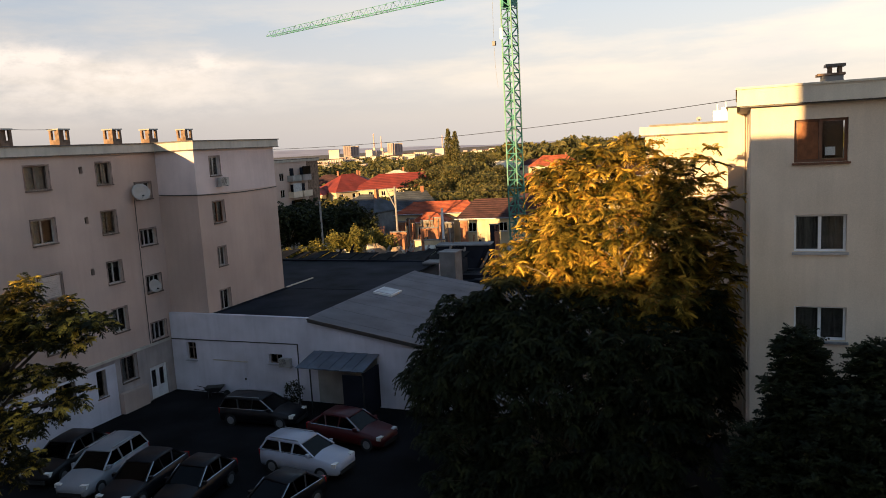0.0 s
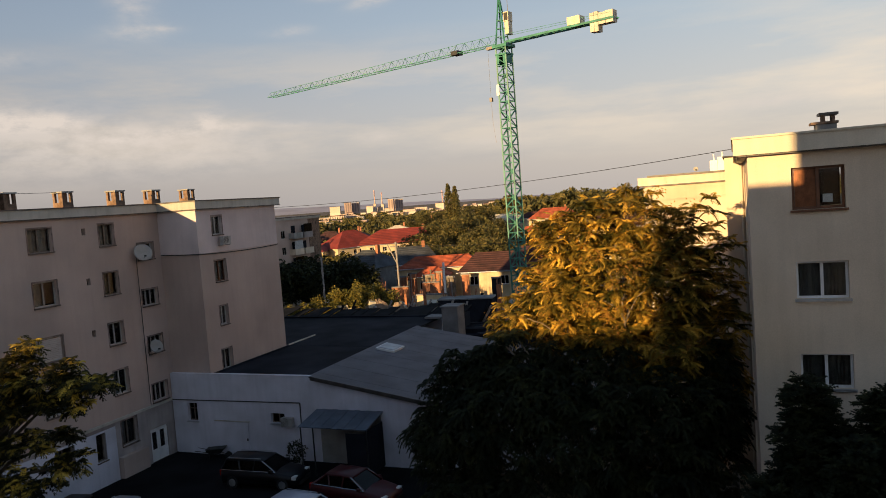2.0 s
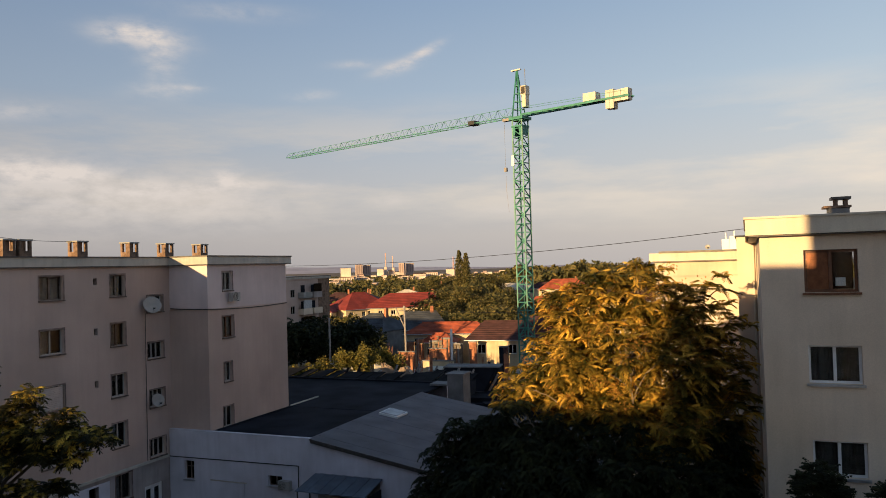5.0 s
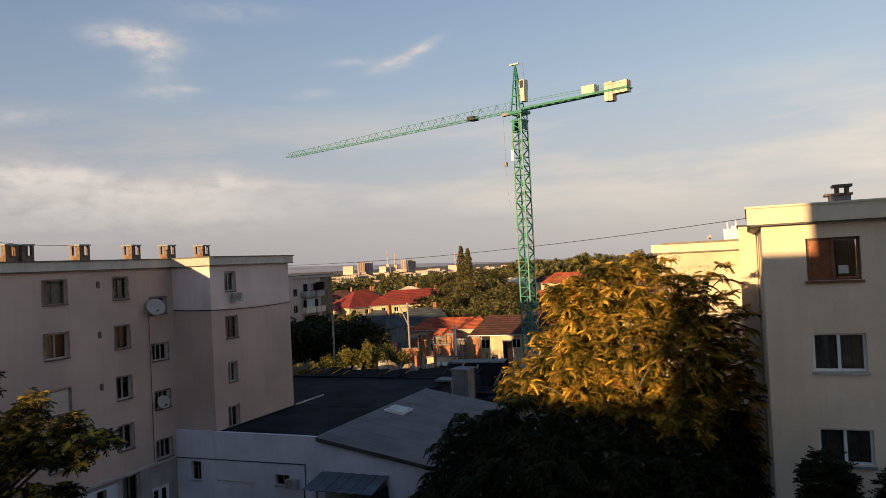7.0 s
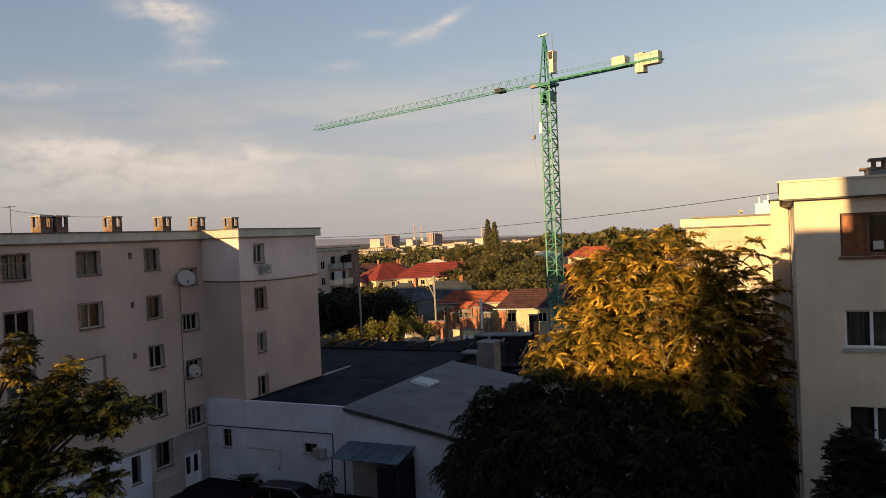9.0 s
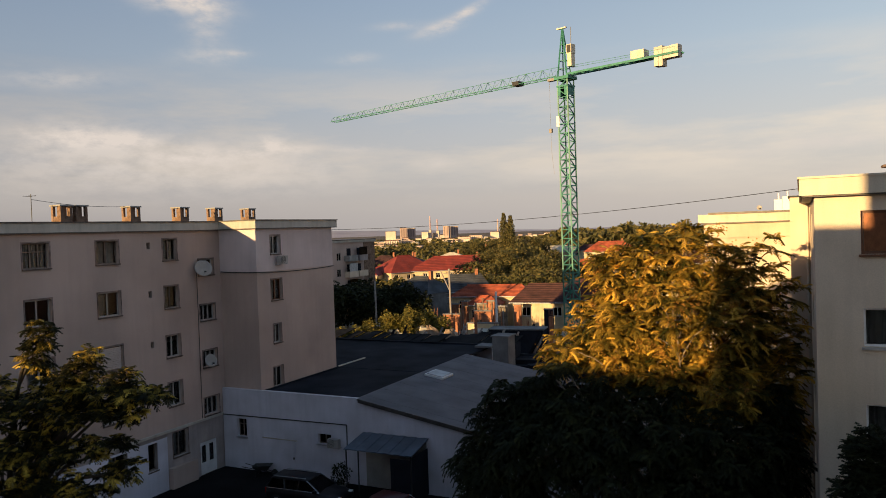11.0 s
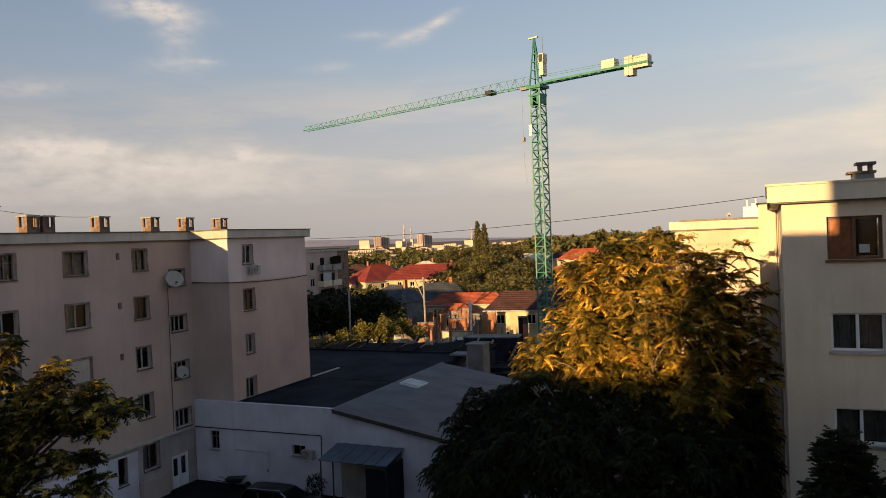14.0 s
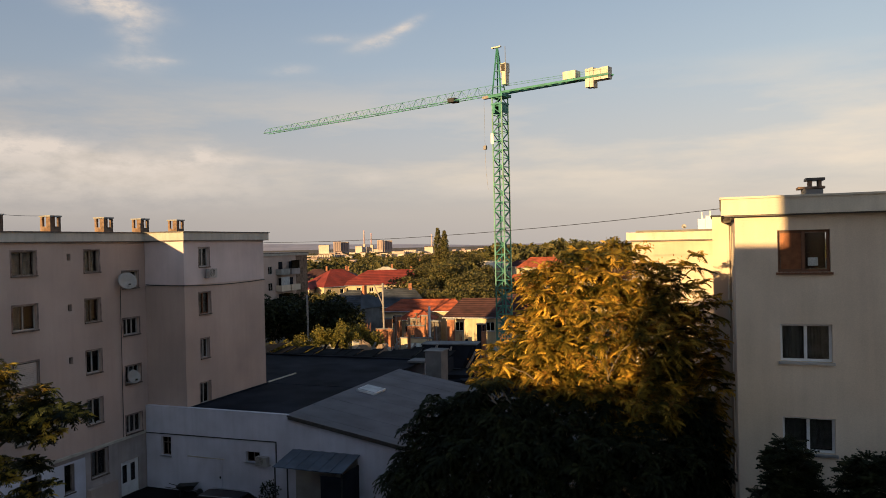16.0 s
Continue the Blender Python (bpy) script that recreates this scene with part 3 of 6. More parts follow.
for k, h in enumerate(dw):
    window(left, fd, *h, ("grey_frame", "wood_frame", "grey_frame", "grey_frame")[k], 2, ("dark", "full", "full", "half")[k])
# double entrance door
bm = bmesh.new()
for a in ((32.42, 33.8, 1.87, 1.95), (32.42, 32.5, 0.0, 1.87), (33.72, 33.8, 0.0, 1.87)):
    mbox(bm, fa, *a, 0.08, 0.16)
door = part("door", bm, M["white_frame"], left, "white double entrance door with glazed upper panels")
for a, b in ((32.5, 33.1), (33.12, 33.72)):
    bm = bmesh.new()
    for q in ((a, b, 0.0, 0.7), (a, b, 1.72, 1.87), (a, a + 0.12, 0.7, 1.72), (b - 0.12, b, 0.7, 1.72)):
        mbox(bm, fa, *q, 0.1, 0.15)
    part("door_leaf", bm, M["white_frame"], door)
    bm = bmesh.new()
    mbox(bm, fa, a + 0.12, b - 0.12, 0.7, 1.72, 0.12, 0.13)
    part("pane", bm, M["glass"], door)
# white-washed panels and a low meter box along the ground floor
part("panel", wall(face_x(XA + 0.05, 1), 18, 29.9, 0, 3.0, [h for h in ground_w if h[1] < 29.5 and h[3] < 3.1], 0.045), M["white_wall"], left, "white-washed base of the wall")
part("meter_box", boxes((XA, XA + 0.3, 30.0, 31.9, 0.0, 1.2)), M["plaster"], left)
part("downpipe", rods([((XA + 0.09, 32.6, 3.4), (XA + 0.09, 32.6, 12.2)), ((XA + 0.09, 34.5, 0.2), (XA + 0.09, 34.5, 4.6))], 0.022, 8), M["metal_edge"], left)


def chimney(loc, label):
    t = thing("chimney", loc, 0, label, "chimney", "roof chimneys")
    part("shaft", boxes((-0.38, 0.38, -0.36, 0.36, 0, 0.4)), M["brick_chim"], t)
    for a in (-0.38, 0.22):
        for b in (-0.36, 0.22):
            part("pier", boxes((a, a + 0.16, b, b + 0.14, 0.4, 0.95)), M["brick_chim"], t)
    part("flue", boxes((-0.12, 0.12, -0.2, 0.2, 0.4, 0.95)), M["brick_chim"], t)
    part("cap", boxes((-0.43, 0.43, -0.41, 0.41, 0.95, 1.03)), M["concrete"], t)
    return t


ch = chimney((-36, 31.6, 15.08), "square brick roof chimney with open vents and a slab cap")
for y in (27.0, 27.95, 22.6, 35.5, 38.6, 42.0):
    copy_thing(ch, pose(-36, y, 15.08))
aer = thing("roof_aerial", (-36.5, 25.6, 15.08), 0, "thin metal television aerial on the roof", "aerial")
part("mast", rods([((0, 0, 0), (0, 0, 1.6))], 0.02, 6), M["dark_steel"], aer)
part("rail", rods([((-0.4, 0, 1.5), (0.4, 0, 1.5)), ((-0.3, -0.25, 1.5), (-0.3, 0.25, 1.5)), ((0.1, -0.2, 1.5), (0.1, 0.2, 1.5))], 0.012, 6), M["dark_steel"], aer)


def satellite_dish(loc, turn, r, tilt=25, label="pale grey satellite dish on a wall bracket"):
    t = thing("satellite_dish", loc, turn, label, "satellite dish", "satellite dishes")
    bm = bmesh.new()
    prev, mt = None, pose(0, 0, 0, 90 - tilt, 0, 0)
    for k in range(6):
        rr = r * k / 5
        ring = [bm.verts.new(mt @ Vector((rr * math.cos(a * math.pi / 12), rr * math.sin(a * math.pi / 12), 0.22 * rr * rr / r))) for a in range(24)] if k else [bm.verts.new(mt @ Vector((0, 0, 0)))]
        if prev:
            for a in range(24):
                bm.faces.new((prev[0], ring[a], ring[(a + 1) % 24]) if len(prev) == 1 else (prev[a], ring[a], ring[(a + 1) % 24], prev[(a + 1) % 24]))
        prev = ring
    d = part("reflector", bm, M["dish"], t, smooth=True)
    s = d.modifiers.new("thickness", "SOLIDIFY")
    s.thickness = 0.012
    part("feed_arm", rods([((0, 0, -r * 0.8), (0, -0.75 * r, -r * 0.3)), ((0, 0.0, 0), (0, 0.35, -0.1))], 0.018, 6), M["galv"], t)
    part("receiver", boxes((-0.04, 0.04, -0.75 * r - 0.1, -0.75 * r + 0.02, -r * 0.3 - 0.03, -r * 0.3 + 0.05)), M["dark_steel"], t)
    return t


satellite_dish((XA + 0.45, 32.75, 12.25), 62, 0.52)
satellite_dish((XA + 0.4, 33.1, 6.75), 75, 0.40, 20)


def ac_unit(loc, turn, label):
    t = thing("air_conditioner", loc, turn, label, "air conditioner", "outdoor air conditioners")
    part("case", boxes((-0.36, 0.36, -0.14, 0.14, 0, 0.5)), M["grey_frame"], t)
    for r in (0.08, 0.15, 0.22):
        bm = bmesh.new()
        for k in range(20):
            a, b = 2 * math.pi * k / 20, 2 * math.pi * (k + 1) / 20
            bar(bm, (-0.1 + r * math.cos(a), -0.15, 0.28 + r * math.sin(a)), (-0.1 + r * math.cos(b), -0.15, 0.28 + r * math.sin(b)), 0.008)
        part("grille_ring", bm, M["dark_steel"], t)
    part("bracket", boxes((-0.35, -0.31, -0.1, 0.3, -0.04, 0), (0.31, 0.35, -0.1, 0.3, -0.04, 0)), M["galv"], t)
    return t


ac_unit((XD + 0.3, 36.75, 12.3), 90, "small white outdoor air conditioner under a window")

# ---- annex: white front wall, dark flat roof and grey pitched roof ----
YF = 34.36
annex = thing("annex_building", (0, 0, 0), 0, "low white-washed workshop with flat and pitched roofs", "building")
ff = face_y(YF, -1)
ah = [(-30.91, -30.2, 1.99, 3.08), (-25.02, -24.1, 2.09, 2.67)]
part("wall", wall(ff, -32.0, -22.2, 0, 4.85, ah, 0.28), M["white_wall"], annex)
bm = bmesh.new()
vs = [bm.verts.new(p) for p in ((-22.2, YF, 0), (-6.5, YF, 0), (-6.5, YF, 2.05), (-22.2, YF, 4.72))]
bm.faces.new(vs)
ex = bmesh.ops.extrude_face_region(bm, geom=bm.faces[:])
bmesh.ops.translate(bm, vec=(0, 0.28, 0), verts=[v for v in ex["geom"] if isinstance(v, bmesh.types.BMVert)])
part("wall", bm, M["white_wall"], annex)
for b_ in ((-37.5, -22.2, 54.1, 54.4, 0, 4.7), (-22.2, -6.5, 49.3, 49.6, 0, 2.0), (-6.8, -6.5, YF + 0.28, 49.3, 0, 2.0), (-37.5, -37.2, YE + 0.2, 54.1, 0, 4.7)):
    part("wall", boxes(b_), M["white_wall"], annex)
part("flat_roof", boxes((-29.0, -22.25, YF + 0.1, YE + 0.1, 4.62, 4.74), (-37.5, -22.25, YE + 0.2, 54.3, 4.62, 4.74)), M["dark_roof"], annex, "dark bitumen flat roof")
for b_, m_ in (((-28.9, -22.3, YF - 0.03, YF + 0.2, 4.85, 4.88), "white_wall"), ((-29.1, -28.95, YF + 0.4, YE, 4.74, 4.82), "dark_roof"), ((-29.3, -29.2, YE + 0.3, YE + 3.8, 4.74, 4.82), "cornice"), ((-22.4, -22.2, YF + 0.3, 49.6, 4.74, 4.84), "grey_roof"), ((-37.4, -22.4, 54.0, 54.3, 4.74, 4.86), "dark_roof")):
    part("parapet", boxes(b_), M[m_], annex)


def slope_z(x):
    return 4.80 - 0.172 * (x + 22.2)


for k in range(16):
    bm = bmesh.new()
    a, b = YF - 0.15 + k * 0.94, YF - 0.15 + (k + 1) * 0.94 - 0.012
    v = [bm.verts.new((x, y, slope_z(x) + dz)) for x in (-22.2, -6.3) for y in (a, b) for dz in (0, 0.08 + 0.004 * (k % 2))]
    for f in ((0, 1, 3, 2), (4, 6, 7, 5), (0, 4, 5, 1), (2, 3, 7, 6), (0, 2, 6, 4), (1, 5, 7, 3)):
        bm.faces.new([v[i] for i in f])
    part("roof_sheet", bm, M["grey_roof"], annex)
bm = bmesh.new()
v = [bm.verts.new((x, y, slope_z(x) + dz)) for x in (-22.1, -6.3) for y in (YF - 0.22, YF - 0.16) for dz in (-0.1, 0.12)]
for f in ((0, 1, 3, 2), (4, 6, 7, 5), (0, 4, 5, 1), (2, 3, 7, 6), (0, 2, 6, 4), (1, 5, 7, 3)):
    bm.faces.new([v[i] for i in f])
part("verge_board", bm, M["metal_edge"], annex)
window(annex, ff, *ah[0], "sill_dark", 2, "", glass="tinted_glass", transom=0.3)
window(annex, ff, *ah[1], "sill_dark", 2, "", glass="tinted_glass")
bm = bmesh.new()
mbox(bm, ff, -27.62, -26.62, 0.03, 2.04, -0.04, 0.0)
dr = part("door", bm, M["white_wall"], annex, "white-painted sheet metal door")
bm = bmesh.new()
mbox(bm, ff, -26.75, -26.68, 1.0, 1.12, -0.09, -0.04)
part("handle", bm, M["dark_steel"], dr)
bm = bmesh.new()
mbox(bm, ff, -29.0, -26.5, 2.06, 2.12, -0.05, 0.0)
part("lintel", bm, M["cornice"], annex)
part("cable_duct", rods([((-32, YF - 0.03, 3.25), (-23.0, YF - 0.03, 3.33)), ((-23.0, YF - 0.03, 3.33), (-23.0, YF - 0.05, 2.1))], 0.03, 6), M["dark_steel"], annex)
ac_unit((-23.72, YF - 0.3, 2.05), 0, "white outdoor air conditioner on the workshop wall")

sk = thing("skylight", (-21.1, 42.3, slope_z(-21.1) + 0.09), 0, "flat white roof skylight with raised kerb", "skylight")
sk.matrix_world = pose(-21.1, 42.3, slope_z(-21.1) + 0.09, 0, 9.8, 0)
part("kerb", boxes((-0.65, 0.65, -0.8, 0.8, 0, 0.12)), M["white_frame"], sk)
part("dome", boxes((-0.54, 0.54, -0.69, 0.69, 0.12, 0.16)), M["galv"], sk)

can = thing("entrance_canopy", (-19.9, YF, 0), 0, "sheet-metal lean-to canopy over a workshop entrance", "canopy")
for k in range(12):
    bm = bmesh.new()
    a = -2.05 + k * 0.34
    v = [bm.verts.new((x, y, (3.0 if y > -1 else 2.62) + dz)) for x in (a, a + 0.33) for y in (-2.0, 0.0) for dz in (0, 0.03 + 0.02 * (k % 2))]
    for f in ((0, 1, 3, 2), (4, 6, 7, 5), (0, 4, 5, 1), (2, 3, 7, 6), (0, 2, 6, 4), (1, 5, 7, 3)):
        bm.faces.new([v[i] for i in f])
    part("roof_sheet", bm, M["sheet_blue"], can)
for x in (-1.95, -1.2, 1.95):
    part("post", rods([((x, -1.9, 0), (x, -1.9, 2.62))], 0.04, 8), M["dark_steel"], can)
# dark sheets standing in for the shadow inside the canopy
part("side_panel", boxes((1.9, 1.94, -1.9, 0, 0.1, 2.5)), M["dark_roof"], can)
part("side_panel", boxes((0.75, 1.9, -1.92, -1.88, 0.1, 2.4)), M["dark_roof"], can)
part("back_panel", boxes((-1.9, 1.88, -0.018, -0.005, 0.05, 2.8)), M["concrete"], can)
part("back_door", boxes((-1.0, 0.5, -0.06, -0.02, 0.05, 2.2)), M["concrete"], can)
barrow = thing("wheelbarrow", (-28.6, 33.7, 0.03), 20, "old wheelbarrow leaning by the workshop wall", "wheelbarrow")
bm = bmesh.new()
lo_ = [bm.verts.new(p) for p in ((-0.3, -0.2, 0.35), (0.35, -0.18, 0.35), (0.35, 0.18, 0.35), (-0.3, 0.2, 0.35))]
hi_ = [bm.verts.new(p) for p in ((-0.5, -0.33, 0.62), (0.62, -0.3, 0.66), (0.62, 0.3, 0.66), (-0.5, 0.33, 0.62))]
bm.faces.new(lo_[::-1])
for k in range(4):
    bm.faces.new((lo_[k], lo_[(k + 1) % 4], hi_[(k + 1) % 4], hi_[k]))
part("tray", bm, M["dark_steel"], barrow)
for sg in (-1, 1):
    part("handle", rods([((0.75, sg * 0.08, 0.2), (-1.1, sg * 0.3, 0.62))], 0.022, 6), M["dark_steel"], barrow)
    part("leg", rods([((-0.25, sg * 0.25, 0.4), (-0.3, sg * 0.25, 0.0))], 0.02, 6), M["dark_steel"], barrow)
bm = bmesh.new()
bar(bm, (0.75, -0.05, 0.19), (0.75, 0.05, 0.19), 0.19, 16)
part("wheel", bm, M["rubber"], barrow)
pot = thing("potted_shrub", (-22.6, 33.0, 0.03), 0, "small shrub in a round pot beside the canopy post", "plant")
bm = bmesh.new()
bar(bm, (0, 0, 0), (0, 0, 0.45), 0.2, 14, 0.28)
part("pot", bm, M["concrete"], pot)
rq = random.Random(77)
q = []
for k in range(420):
    d = Vector((rq.gauss(0, 1), rq.gauss(0, 1), rq.gauss(0, 1))).normalized() * rq.uniform(0.3, 0.62)
    p = Vector((0, 0, 1.0)) + Vector((d.x, d.y, d.z * 1.1))
    u = Vector((rq.gauss(0, 1), rq.gauss(0, 1), rq.gauss(0, 1))).normalized() * 0.07
    v = Vector((rq.gauss(0, 1), rq.gauss(0, 1), rq.gauss(0, 1))).normalized() * 0.05
    q.append((p - u, p + v, p + u, p - v))
vs_, fs_ = [], []
for k, qq in enumerate(q):
    vs_ += [tuple(v) for v in qq]
    fs_.append((4 * k, 4 * k + 1, 4 * k + 2, 4 * k + 3))
me = bpy.data.meshes.new("foliage")
me.from_pydata(vs_, [], fs_)
me.materials.append(M["leaf_shaded"])
fol = new("foliage", me)
fol.parent = pot
part("stem", rods([((0, 0, 0.4), (0, 0, 1.0))], 0.03, 6), M["bark"], pot)
box_bm = boxes((-21.5, -20.2, 52.5, 54.0, 0, 5.7))
shed = thing("roof_shed", (0, 0, 0), 0, "grey concrete stair head behind the workshop roof", "shed")
part("wall", box_bm, M["concrete_dim"], shed)
part("cap", boxes((-21.6, -20.1, 52.4, 54.1, 5.7, 5.8)), M["concrete_dim"], shed)
part("ramp", boxes((-22.9, -21.5, 52.3, 53.8, 4.86, 5.0)), M["concrete_dim"], shed)

# ---- right block ----
YR, XR = 23.91, 0.40
right = thing("apartment_building", (0, 0, 0), 0, "cream rendered apartment block with white windows, top edge sunlit", "building")
fr_ = face_y(YR, -1)
rw = [(1.57, 2.97, 12.94, 14.18), (1.6, 2.98, 10.3, 11.41), (1.62, 3.02, 7.62, 8.66), (1.62, 3.02, 4.9, 5.95), (1.62, 3.02, 2.1, 3.2)]
rw2 = [(6.4, 7.8, z0, z1) for _, _, z0, z1 in rw]
part("wall", wall(fr_, XR, 15, 0, 14.62, rw + rw2), M["plaster_pale"], right)
fsd = face_x(XR, -1)
side_w = [(28.2, 29.5, z0, z1) for _, _, z0, z1 in rw]
part("wall", wall(fsd, YR + 0.3, 33.5, 0, 14.62, side_w), M["plaster_pale"], right)
for h in side_w:
    window(right, fsd, *h, "sill_dark", 2, "", sill=False, inset=0.05, glass="tinted_glass")
part("wall", boxes((14.7, 15, YR + 0.3, 60, 0, 14.62)), M["plaster_pale"], right)
part("cornice", boxes((XR - 0.38, 15.2, YR - 0.35, 34, 14.66, 15.14)), M["cornice_pale"], right)
part("roof_edge", boxes((XR - 0.42, 15.25, YR - 0.4, 34, 15.14, 15.2)), M["cornice_pale"], right)
# dark strip drawn as the shadow line at the cornice bottom
part("soffit", boxes((XR - 0.30, 15.1, YR - 0.27, 33.9, 14.62, 14.66)), M["metal_edge"], right)
fs = face_y(33.5, -1)
part("wall", wall(fs, -0.33, 0.7, 0, 14.9, []), M["plaster_pale"], right)
part("wall", boxes((-0.33, 0.0, 33.8, 48, 0, 14.9)), M["plaster_pale"], right)
part("roof", boxes((-0.4, 15, 33.4, 48, 14.9, 14.96)), M["tar"], right)
f2 = face_y(48.0, -1)
part("wall", wall(f2, -5.3, -0.3, 0, 13.88, []), M["plaster_pale"], right)
part("wall", boxes((-5.3, -5.0, 48.3, 62, 0, 13.95)), M["plaster_pale"], right)
part("cornice", boxes((-5.6, -0.4, 47.75, 62, 13.95, 14.45)), M["cornice_pale"], right)
part("roof_edge", boxes((-5.0, -0.4, 47.65, 62, 14.45, 14.56)), M["metal_edge"], right)
# the same shadow line as a dark strip on the farther wing
part("soffit", boxes((-5.45, -0.4, 47.72, 62, 13.88, 13.95)), M["metal_edge"], right)
part("floor", boxes(*[(XR + 0.3, 14.7, YR + 0.35, 33, z, z + 0.15) for z in (0.9, 3.6, 6.3, 9.0, 11.8)]), M["inside"], right)
part("downpipe", rods([((XR - 0.1, 33.4, 0.3), (XR - 0.1, 33.4, 14.8))], 0.05, 8), M["cornice_pale"], right)
wf = window(right, fr_, *rw[0], "wood_frame", 2, "", w=0.08)
part("inner_shutter", boxes((1.66, 2.22, YR + 0.21, YR + 0.24, 13.02, 14.1)), M["shutter"], wf, "brown wooden inner shutter")
part("blind", boxes((2.32, 2.89, YR + 0.5, YR + 0.52, 13.02, 14.1)), M["wood_frame"], wf, "dark brown drawn blind")
for h in rw[1:]:
    window(right, fr_, *h, "white_frame", 2, "dark", w=0.07)
for h in rw2:
    window(right, fr_, *h, "white_frame", 2, "dark", w=0.07)
part("box_on_sill", boxes((2.4, 2.66, YR + 0.21, YR + 0.33, 13.12, 13.36)), M["white_frame"], right, "pale carton behind the glass")
vent = thing("roof_vent", (2.62, 26.6, 15.14), 0, "dark stacked metal roof vent", "vent")
part("kerb", boxes((-0.12, 0.47, -0.32, 0.32, 0, 0.36)), M["concrete_dim"], vent)
part("plate", boxes((-0.26, 0.52, -0.38, 0.38, 0.37, 0.44)), M["brick_chim"], vent)
for px_ in (0.06, 0.34):
    part("flue", boxes((px_, px_ + 0.1, -0.22, 0.22, 0.44, 0.64)), M["brick_chim"], vent)
part("cap", boxes((-0.03, 0.53, -0.32, 0.32, 0.64, 0.72)), M["metal_edge"], vent)
satellite_dish((-2.13, 48.3, 14.75), 0, 0.15, 20, "small white dish on the roof edge")
tank = thing("roof_box", (-0.85, 48.3, 14.55), 0, "white stepped metal box on the roof edge", "box")
part("case", boxes((-0.45, -0.005, -0.3, 0.3, 0, 0.64)), M["white_frame"], tank)
part("case", boxes((0.005, 0.37, -0.3, 0.3, 0, 0.82)), M["white_frame"], tank)
part("post", rods([((-0.2, 0, 0.64), (-0.22, 0, 1.04))], 0.05, 6), M["white_frame"], tank)
part("post", rods([((0.28, 0, 0.82), (0.27, 0, 1.13))], 0.05, 6), M["white_frame"], tank)


# ---- tower crane ----
def lattice(bm, frame_f, length, w, h, bay, r, top_single=False):
    """Chords and zigzag bracing of a lattice of width w and height h; frame_f(along, across, up) -> place."""
    n = max(1, round(length / bay))
    ch_ = [(-w / 2, 0), (w / 2, 0), (0, h)] if top_single else [(-w / 2, -h / 2), (w / 2, -h / 2), (w / 2, h / 2), (-w / 2, h / 2)]
    for a, b in ch_:
        bar(bm, frame_f(0, a, b), frame_f(length, a, b), r * 1.5)
    m = len(ch_)
    for k in range(n):
        x0, x1 = length * k / n, length * (k + 1) / n
        for i in range(m):
            a, b = ch_[i], ch_[(i + 1) % m]
            if (k + i) % 2:
                a, b = b, a
            bar(bm, frame_f(x0, *a), frame_f(x1, *b), r)
            bar(bm, frame_f(x1, *ch_[i]), frame_f(x1, *ch_[(i + 1) % m]), r * 0.8)


CX, CY, CZ = -24.85, 86.5, 31.6
crane = thing("tower_crane", (CX, CY, 0), 0, "tall green lattice tower crane with cream counterweights", "crane")
jdir = Vector((-67.4 - CX, 100.0 - CY, 0))
JL = jdir.length
jdir.normalize()
jperp = Vector((-jdir.y, jdir.x, 0))
SEC, HALF = CZ / 10, 0.68
for k in range(10):
    z0 = k * SEC
    cs = [(-HALF, -HALF), (HALF, -HALF), (HALF, HALF), (-HALF, HALF)]
    spot = lambda c, s: Vector((0, 0, z0 + s)) + jdir * c[0] + jperp * c[1]
    bm = bmesh.new()
    for i in range(4):
        bar(bm, spot(cs[i], SEC - 0.05), spot(cs[(i + 1) % 4], SEC - 0.05), 0.07)
    sec = part("mast_section", bm, M["green_steel"], crane)
    for c in cs:
        part("chord", rods([(spot(c, 0), spot(c, SEC))], 0.102), M["green_steel"], sec)
    for j in range(3):
        for i in range(4):
            e, f = cs[i], cs[(i + 1) % 4]
            if (j + i) % 2:
                e, f = f, e
            part("brace", rods([(spot(e, SEC * j / 3), spot(f, SEC * (j + 1) / 3))], 0.068), M["green_steel"], sec)
            if j < 2:
                part("strut", rods([(spot(cs[i], SEC * (j + 1) / 3), spot(cs[(i + 1) % 4], SEC * (j + 1) / 3))], 0.055), M["green_steel"], sec)
part("base_block", boxes((-2.2, 2.2, -2.2, 2.2, 0, 0.9)), M["concrete"], crane)
jm = Matrix((( *jdir, 0), (*jperp, 0), (0, 0, 1, 0), (0, 0, 0, 1))).transposed()
bm = bmesh.new()
box(bm, -1.0, 1.0, -1.0, 1.0, CZ, CZ + 0.35, jm)
box(bm, -0.8, 0.8, -0.8, 0.8, CZ - 0.9, CZ - 0.7, jm)
part("slewing_ring", bm, M["green_steel"], crane)
bm = bmesh.new()
for a_, b_ in ((-0.74, 1), (-0.74, 0), (0.68, 1), (0.68, 0)):
    if b_:
        box(bm, a_, a_ + 0.06, -0.74, 0.74, CZ - 1.9, CZ - 0.9, jm)
    else:
        box(bm, -0.68, -0.28, a_, a_ + 0.06, CZ - 1.9, CZ - 0.9, jm)
        box(bm, 0.28, 0.68, a_, a_ + 0.06, CZ - 1.9, CZ - 0.9, jm)
part("mast_plating", bm, M["green_steel"], crane, "solid plated top section of the mast")
J0 = CZ + 0.55
